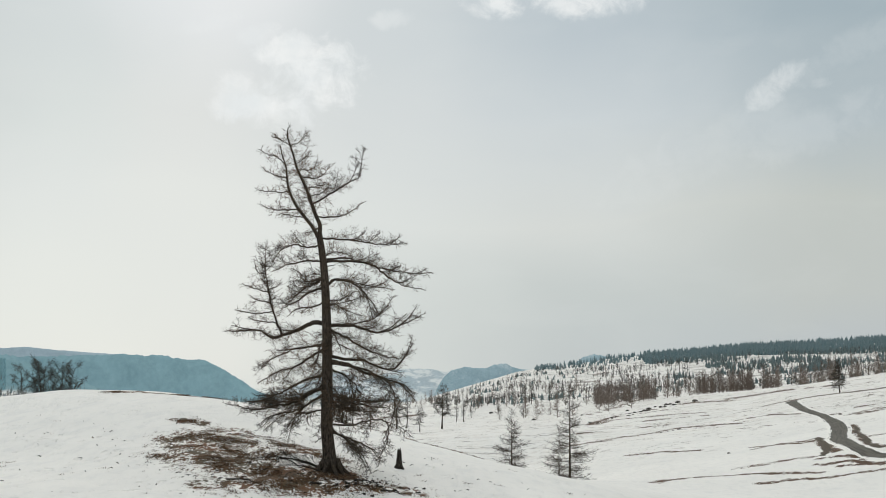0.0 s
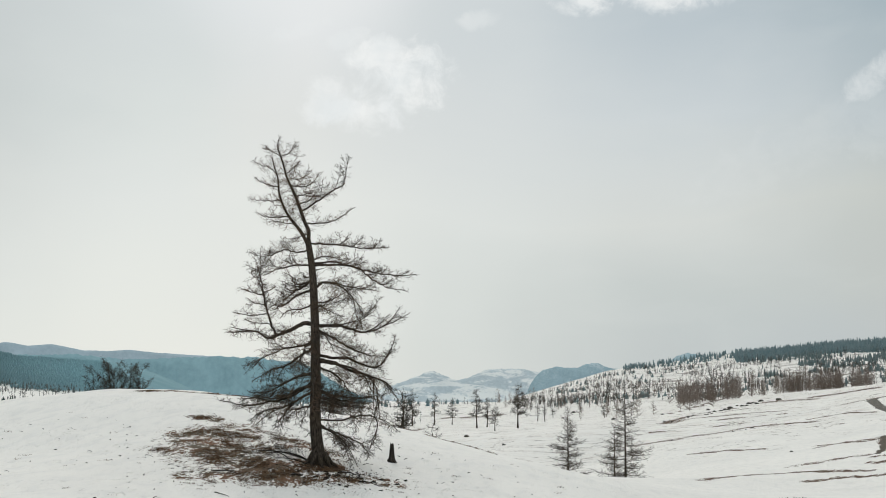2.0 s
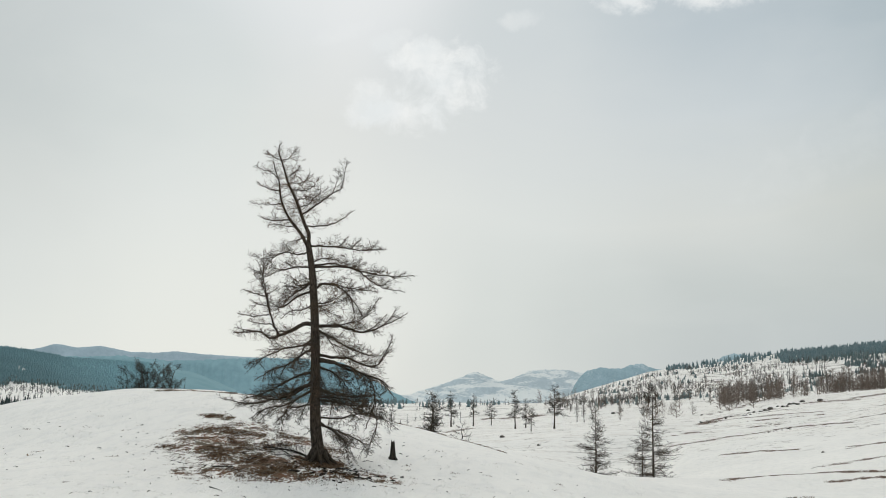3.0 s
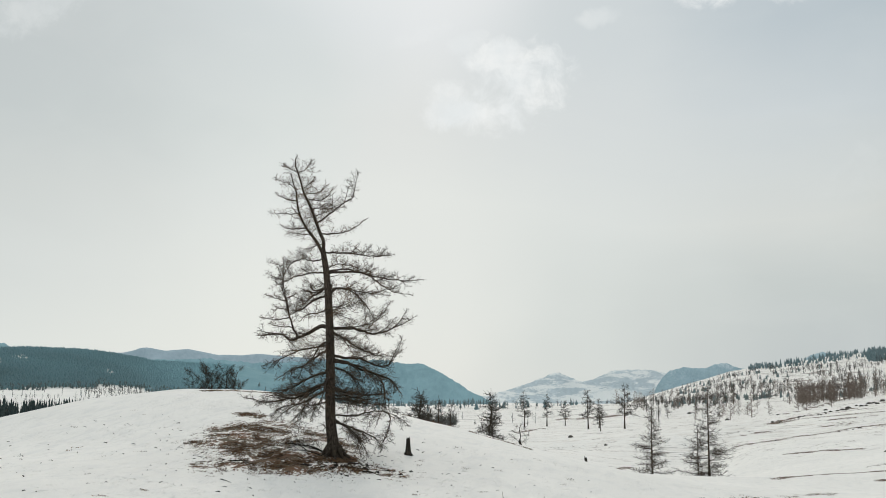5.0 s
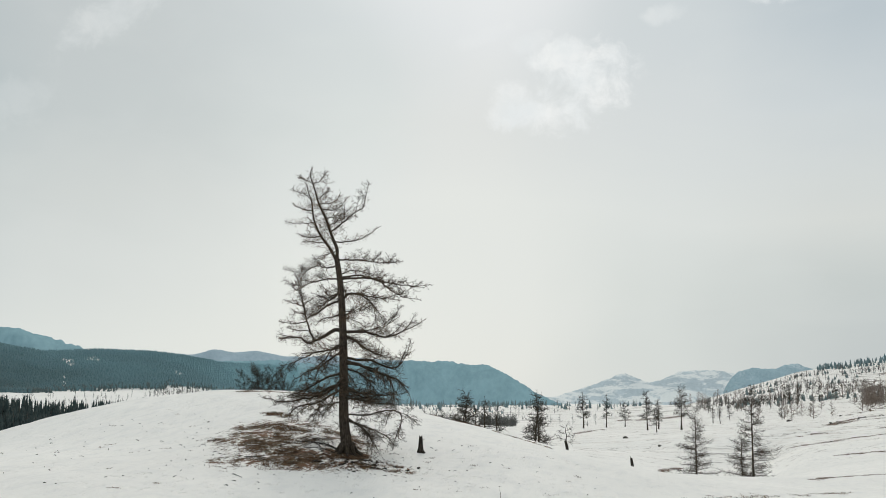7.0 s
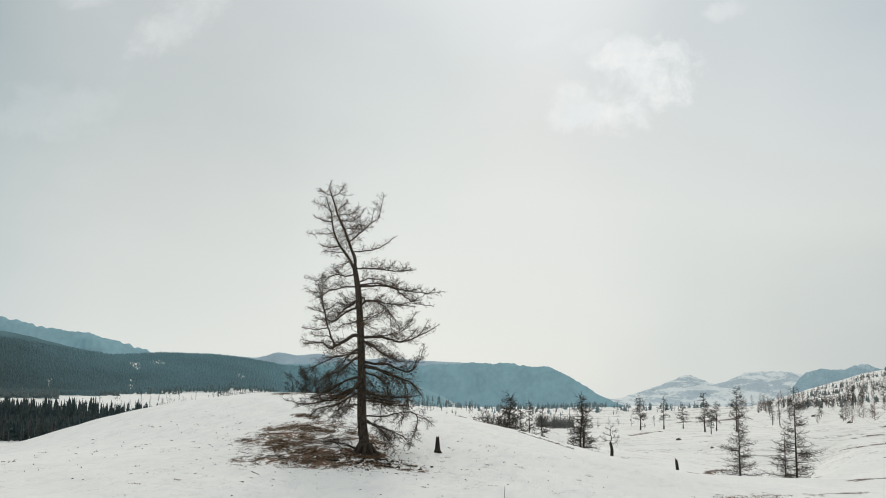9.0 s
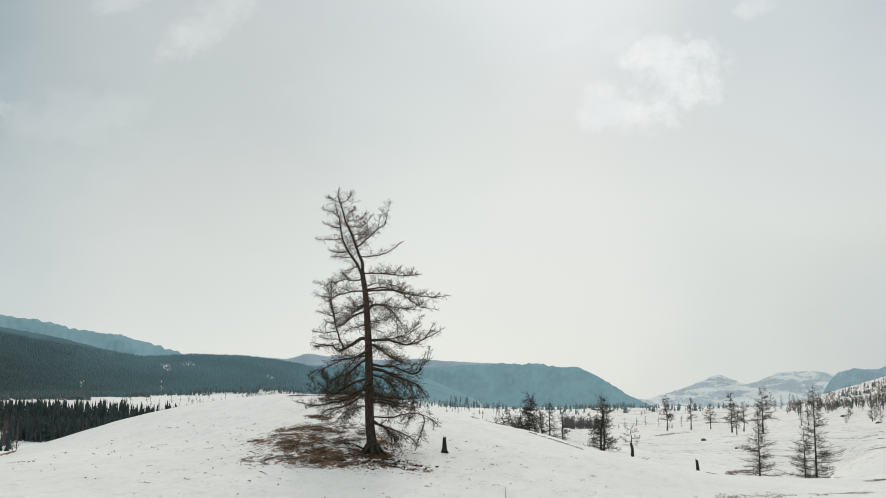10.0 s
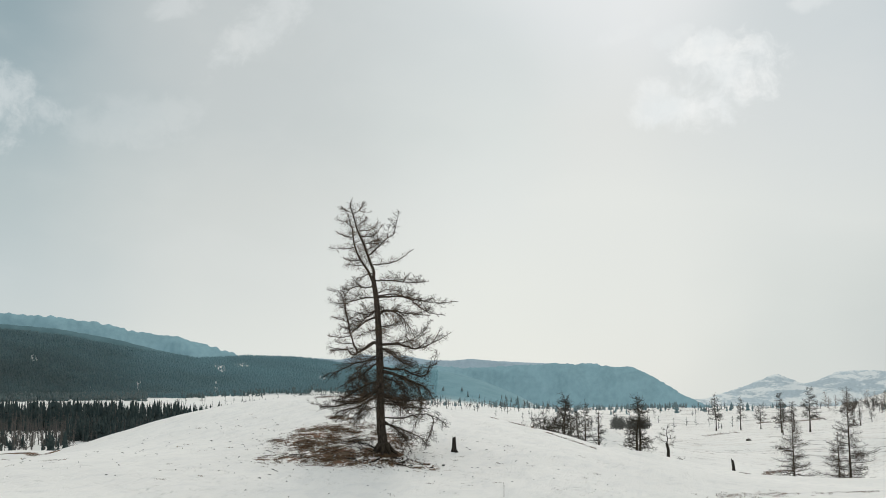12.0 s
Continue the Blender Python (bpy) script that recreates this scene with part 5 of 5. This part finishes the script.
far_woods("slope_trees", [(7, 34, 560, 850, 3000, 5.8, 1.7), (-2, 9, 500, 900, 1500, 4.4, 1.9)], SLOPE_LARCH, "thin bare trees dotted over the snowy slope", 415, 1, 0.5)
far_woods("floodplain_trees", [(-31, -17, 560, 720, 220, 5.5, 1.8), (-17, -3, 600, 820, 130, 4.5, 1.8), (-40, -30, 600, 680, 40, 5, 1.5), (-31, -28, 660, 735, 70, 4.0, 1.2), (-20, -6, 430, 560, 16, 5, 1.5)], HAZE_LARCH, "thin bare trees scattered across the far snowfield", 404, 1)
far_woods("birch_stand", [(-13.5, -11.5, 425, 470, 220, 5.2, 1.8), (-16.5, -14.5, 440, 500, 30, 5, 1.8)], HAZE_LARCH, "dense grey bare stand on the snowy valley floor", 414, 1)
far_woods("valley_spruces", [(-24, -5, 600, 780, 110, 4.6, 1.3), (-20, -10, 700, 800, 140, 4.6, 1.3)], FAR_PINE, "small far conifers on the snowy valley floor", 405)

# ---- small things ----


def stump(x, y):
    base = new("tree_stump")
    base.location = (x, y, on_ground(x, y))
    tagged(base, "weathered dark tree stump with a broken top in snow", "stump")
    w = Wood(501)
    n = 12
    rings = [(-0.1, 0.27), (0.04, 0.20), (0.16, 0.15), (0.40, 0.12), (0.72, 0.098), (0.84, 0.07)]
    for z, r in rings:
        for s in range(n):
            a = 6.2832 * s / n
            q = r * (1 + 0.16 * math.sin(3 * a + 1) + 0.07 * math.sin(7 * a + 3 * z))
            zz = z + (0.10 * math.sin(2 * a) + 0.05 * math.sin(5 * a) if z > 0.65 else 0)
            w.v.append((q * math.cos(a), q * math.sin(a), zz))
    for i in range(len(rings) - 1):
        for s in range(n):
            w.f.append((i * n + s, i * n + (s + 1) % n, (i + 1) * n + (s + 1) % n, (i + 1) * n + s))
    w.f.append(tuple(range((len(rings) - 1) * n, len(rings) * n)))
    mesh_object("trunk", w.v, w.f, DEAD, base)
    w = Wood(503)
    for k in range(5):
        a = k * 1.3 + 0.4
        d = Vector((math.cos(a), math.sin(a), 0))
        w.tube([d * 0.1 + Vector((0, 0, 0.14)), d * 0.2 + Vector((0, 0, 0.03)), d * 0.32 + Vector((0, 0, -0.08))], 0.06, 0.02, 6)
    mesh_object("roots", w.v, w.f, DEAD, base)
    return base


stump(-2.03, 48.12)


def snag(x, y):
    w = Wood(511)
    w.tube([Vector((0, 0, -0.2)), Vector((0.0, 0, 0.9)), Vector((-0.08, 0, 1.7)), Vector((-0.16, 0, 2.2))], 0.27, 0.17, 8, flare=0.3)
    w.tube([Vector((-0.2, 0, 2.0)), Vector((-0.3, 0, 2.5))], 0.10, 0.01, 5)
    ob = mesh_object("tree_stump", w.v, w.f, DEAD)
    ob.location = (x, y, on_ground(x, y))
    return tagged(ob, "tall splintered dark stump leaning in the snow", "stump")


snag(-0.7, 150.0)


def boulder(x, y, r, seed):
    bm = bmesh.new()
    bmesh.ops.create_icosphere(bm, subdivisions=2, radius=r)
    for v in bm.verts:
        v.co *= 1 + 0.35 * noise.noise(v.co / r * 1.4 + Vector((seed, 0, 0)))
        v.co.z *= 0.62
    me = bpy.data.meshes.new("boulder")
    bm.to_mesh(me)
    bm.free()
    me.materials.append(ROCK)
    ob = new("boulder", me)
    ob.location = (x, y, on_ground(x, y) + r * 0.12)
    return tagged(ob, "dark rounded boulder lying in the snow", "rock", "boulders on the slope")


for i, (x, y, r) in enumerate(((67.7, 340.7, 0.97), (71.8, 342.8, 0.98), (60.8, 323.2, 0.92), (76.8, 348.7, 1.00), (19.2, 447.8, 1.25), (39.9, 147.9, 0.43), (63.7, 331, 0.94), (58.4, 339.5, 0.96), (81.3, 343.7, 0.99), (29.8, 357.7, 1.01), (45.2, 350.2, 0.99), (62.5, 431.6, 1.22), (-13, 258, 1.0), (20.4, 139, 0.35), (-3, 235, 0.5))):
    boulder(x, y, r * (0.5 + 0.5 * ((i * 0.618) % 1.0)), i * 1.7)


def stones_along(line, n, seed, least, most):
    rng = random.Random(seed)
    for i in range(n):
        k = rng.randrange(len(line) - 1)
        t = rng.random()
        x, y = (a + (b - a) * t for a, b in zip(line[k], line[k + 1]))
        boulder(x + rng.gauss(0, 1.0), y + rng.gauss(0, 2.2), rng.uniform(least, most), seed + i * 0.9)


stones_along([(33.7, 250.2), (37.6, 258.3), (46.0, 282.0), (58.8, 304.0)], 14, 900, 0.2, 0.5)
stones_along([(74.2, 341.1), (70.0, 338.0), (62.0, 325.0), (55.0, 310.0)], 14, 930, 0.3, 0.75)
stones_along([(30.1, 214.8), (41.2, 218.6), (52.8, 213.1)], 6, 960, 0.15, 0.35)


def fallen_branch(x, y, length, turn, seed, label, twigs=True, r=0.035, arch=0.12):
    w = Wood(seed)
    d = Vector((math.cos(radians(turn)), math.sin(radians(turn)), 0))
    path = []
    for k in range(7):
        s = k / 6
        px, py = x + d.x * length * s, y + d.y * length * s
        path.append(Vector((px - x + w.rng.uniform(-0.04, 0.04) * length, py - y + w.rng.uniform(-0.04, 0.04) * length,
                            on_ground(px, py) - on_ground(x, y) + r * 0.6 + arch * math.sin(math.pi * s) * length * 0.5)))
    w.tube(path, r, r * 0.3, 6)
    if twigs:
        w.sprout(path, r * 0.8, 1, 0.14, length * 0.4, 0.1, 0.0, 0.2, 0.006)
    ob = mesh_object("fallen_branch", w.v, w.f, DEAD)
    ob.location = (x, y, on_ground(x, y))
    return tagged(ob, label, "branch", "fallen branches round the larch")


for i, (x, y, length, turn, big) in enumerate(((-5.0, 43.9, 2.6, 150, True), (-5.3, 44.4, 2.2, 168, True), (-5.1, 43.4, 1.8, 188, True), (-6.2, 44.2, 2.0, 140, True),
                                               (-3.1, 41.7, 0.8, 20, False), (-2.3, 41.3, 0.9, -25, True), (-6.9, 35.6, 0.9, -35, False), (-2.9, 40.9, 0.5, 40, False), (-8.2, 39.5, 1.6, -20, True),
                                               (-4.4, 39.2, 0.5, 70, False), (-3.6, 43.0, 1.1, -20, True), (-5.2, 44.0, 3.0, 160, True))):
    fallen_branch(x, y, length, turn, 600 + i, "dead twiggy larch branch lying on the ground" if big else "short dark stick lying in the snow", big, 0.031 if big else 0.022, 0.11 if big else 0.04)


EDGE_GRASS = [(-7.8, 69.3), (-6.2, 69.6), (-4, 68.3), (-1.8, 67), (0.6, 65.1), (2.7, 63.8)]


def dead_grass(seed):
    """Tufts of flattened dead grass on the bare patch and thin stalks through the snow."""
    w = Wood(seed)
    spots = []
    for line, width, cover in LITTER:
        for k in range(len(line) - 1):
            for _ in range(int(400 * width * cover)):
                t = w.rng.random()
                spots.append(tuple(a + (b - a) * t + w.rng.gauss(0, width * 0.7) for a, b in zip(line[k], line[k + 1])))
    for _ in range(200):
        spots.append((-4.3 + w.rng.gauss(0, 1.2), 42.7 + w.rng.gauss(0, 1.3)))
    for _ in range(70):                # lone tufts coming through the snow
        c = (w.rng.uniform(-26, 6), w.rng.uniform(27, 56))
        spots.extend((c[0] + w.rng.gauss(0, 0.16), c[1] + w.rng.gauss(0, 0.10)) for _ in range(w.rng.randrange(1, 5)))
    for line, n, wide in ((EDGE_GRASS, 260, 0.16), ([(-21.5, 64.2), (-17.7, 66.3), (-14.0, 67.6)], 420, 0.25), ([(12.6, 50.4), (16.5, 57.9), (20.8, 63.9)], 260, 0.45)):
        for _ in range(n):
            k = w.rng.randrange(len(line) - 1)
            t = w.rng.random()
            spots.append(tuple(a + (b - a) * t + w.rng.gauss(0, wide) for a, b in zip(line[k], line[k + 1])))
    xy = np.array(spots)
    z = ground_height(xy[:, 0], xy[:, 1])
    for (x, y), h in zip(spots, z.tolist()):
        if noise.noise(Vector((x * 0.9, y * 0.45, 3.0))) < -0.08 or math.hypot((x + 6.4) / 1.3, (y - 45.4) / 1.6) < 0.8:
            continue
        tall = 0.7 + 0.6 * noise.noise(Vector((x * 0.5, y * 0.5, 8.0)))
        for _ in range(9):
            a = w.rng.uniform(0, 6.28)
            L = w.rng.uniform(0.04, 0.15) * tall
            d = Vector((math.cos(a), math.sin(a), 0))
            p = Vector((x + w.rng.gauss(0, 0.09), y + w.rng.gauss(0, 0.09), h - 0.01))
            side = Vector((-d.y, d.x, 0)) * w.rng.uniform(0.006, 0.016)
            b = len(w.v)
            bow = p + d * L * 0.55 + Vector((0, 0, L * w.rng.uniform(0.3, 0.8)))
            tip = p + d * L * 1.3 + Vector((0, 0, L * w.rng.uniform(0.0, 0.6)))
            for c in (p - side, p + side, bow + side * 0.6, bow - side * 0.6, tip):
                w.v.append(tuple(c))
            w.f.extend(((b, b + 1, b + 2, b + 3), (b + 3, b + 2, b + 4)))
    ob = mesh_object("dead_grass", w.v, w.f, STRAW, smooth=False)
    return tagged(ob, "flattened dead grass and larch litter showing through snow", "grass", kind="stuff")


dead_grass(701)


def stalk(x, y):
    w = Wood(711)
    w.tube([Vector((0, 0, -0.05)), Vector((0.01, 0, 0.4)), Vector((-0.02, 0, 0.75))], 0.012, 0.006, 5)
    w.tube([Vector((0.005, 0, 0.45)), Vector((0.05, 0.02, 0.6))], 0.006, 0.004, 4)
    ob = mesh_object("grass_stalk", w.v, w.f, STRAW)
    ob.location = (x, y, on_ground(x, y))
    return tagged(ob, "single dry grass stalk standing in the snow", "grass")


stalk(4.3, 39.8)


def litter(seed):
    """Small twigs and bark flakes strewn over the snow round the larch."""
    w = Wood(seed)
    spots = [(-5.2 + w.rng.gauss(0, 2.2), 42.3 + w.rng.gauss(0, 2.2)) for _ in range(220)]
    spots += [(-8.5 + w.rng.gauss(0, 2.6), 44.0 + w.rng.gauss(0, 3.6)) for _ in range(180)]
    spots += [(w.rng.uniform(-26, 8), w.rng.uniform(26, 54)) for _ in range(150)]
    xy = np.array(spots)
    z = ground_height(xy[:, 0], xy[:, 1])
    for (x, y), h in zip(spots, z.tolist()):
        a, L = w.rng.uniform(0, 6.28), w.rng.uniform(0.04, 0.20)
        d = Vector((math.cos(a), math.sin(a), w.rng.uniform(0, 0.25)))
        p = Vector((x, y, h + 0.015))
        w.tube([p, p + d * L * 0.5 + Vector((0, 0, 0.02)), p + d * L], w.rng.uniform(0.008, 0.028), 0.006, 4)
    for _ in range(60):                # clods and bark lumps near the roots
        x, y = -3.6 + w.rng.gauss(0, 1.3), 41.9 + w.rng.gauss(0, 1.0)
        a, r = w.rng.uniform(0, 6.28), w.rng.uniform(0.02, 0.055)
        d = Vector((math.cos(a), math.sin(a), 0)) * r * 1.8
        p = Vector((x, y, on_ground(x, y) + r * 0.4))
        w.tube([p - d * 1.2, p - d * 0.6, p + d * 0.5 + Vector((0, 0, r * 0.5)), p + d * 1.1], r, r * 0.5, 5)
    ob = mesh_object("twig_litter", w.v, w.f, DEAD)
    return tagged(ob, "small dark twigs and bark strewn on the snow", "litter", kind="stuff")


litter(721)
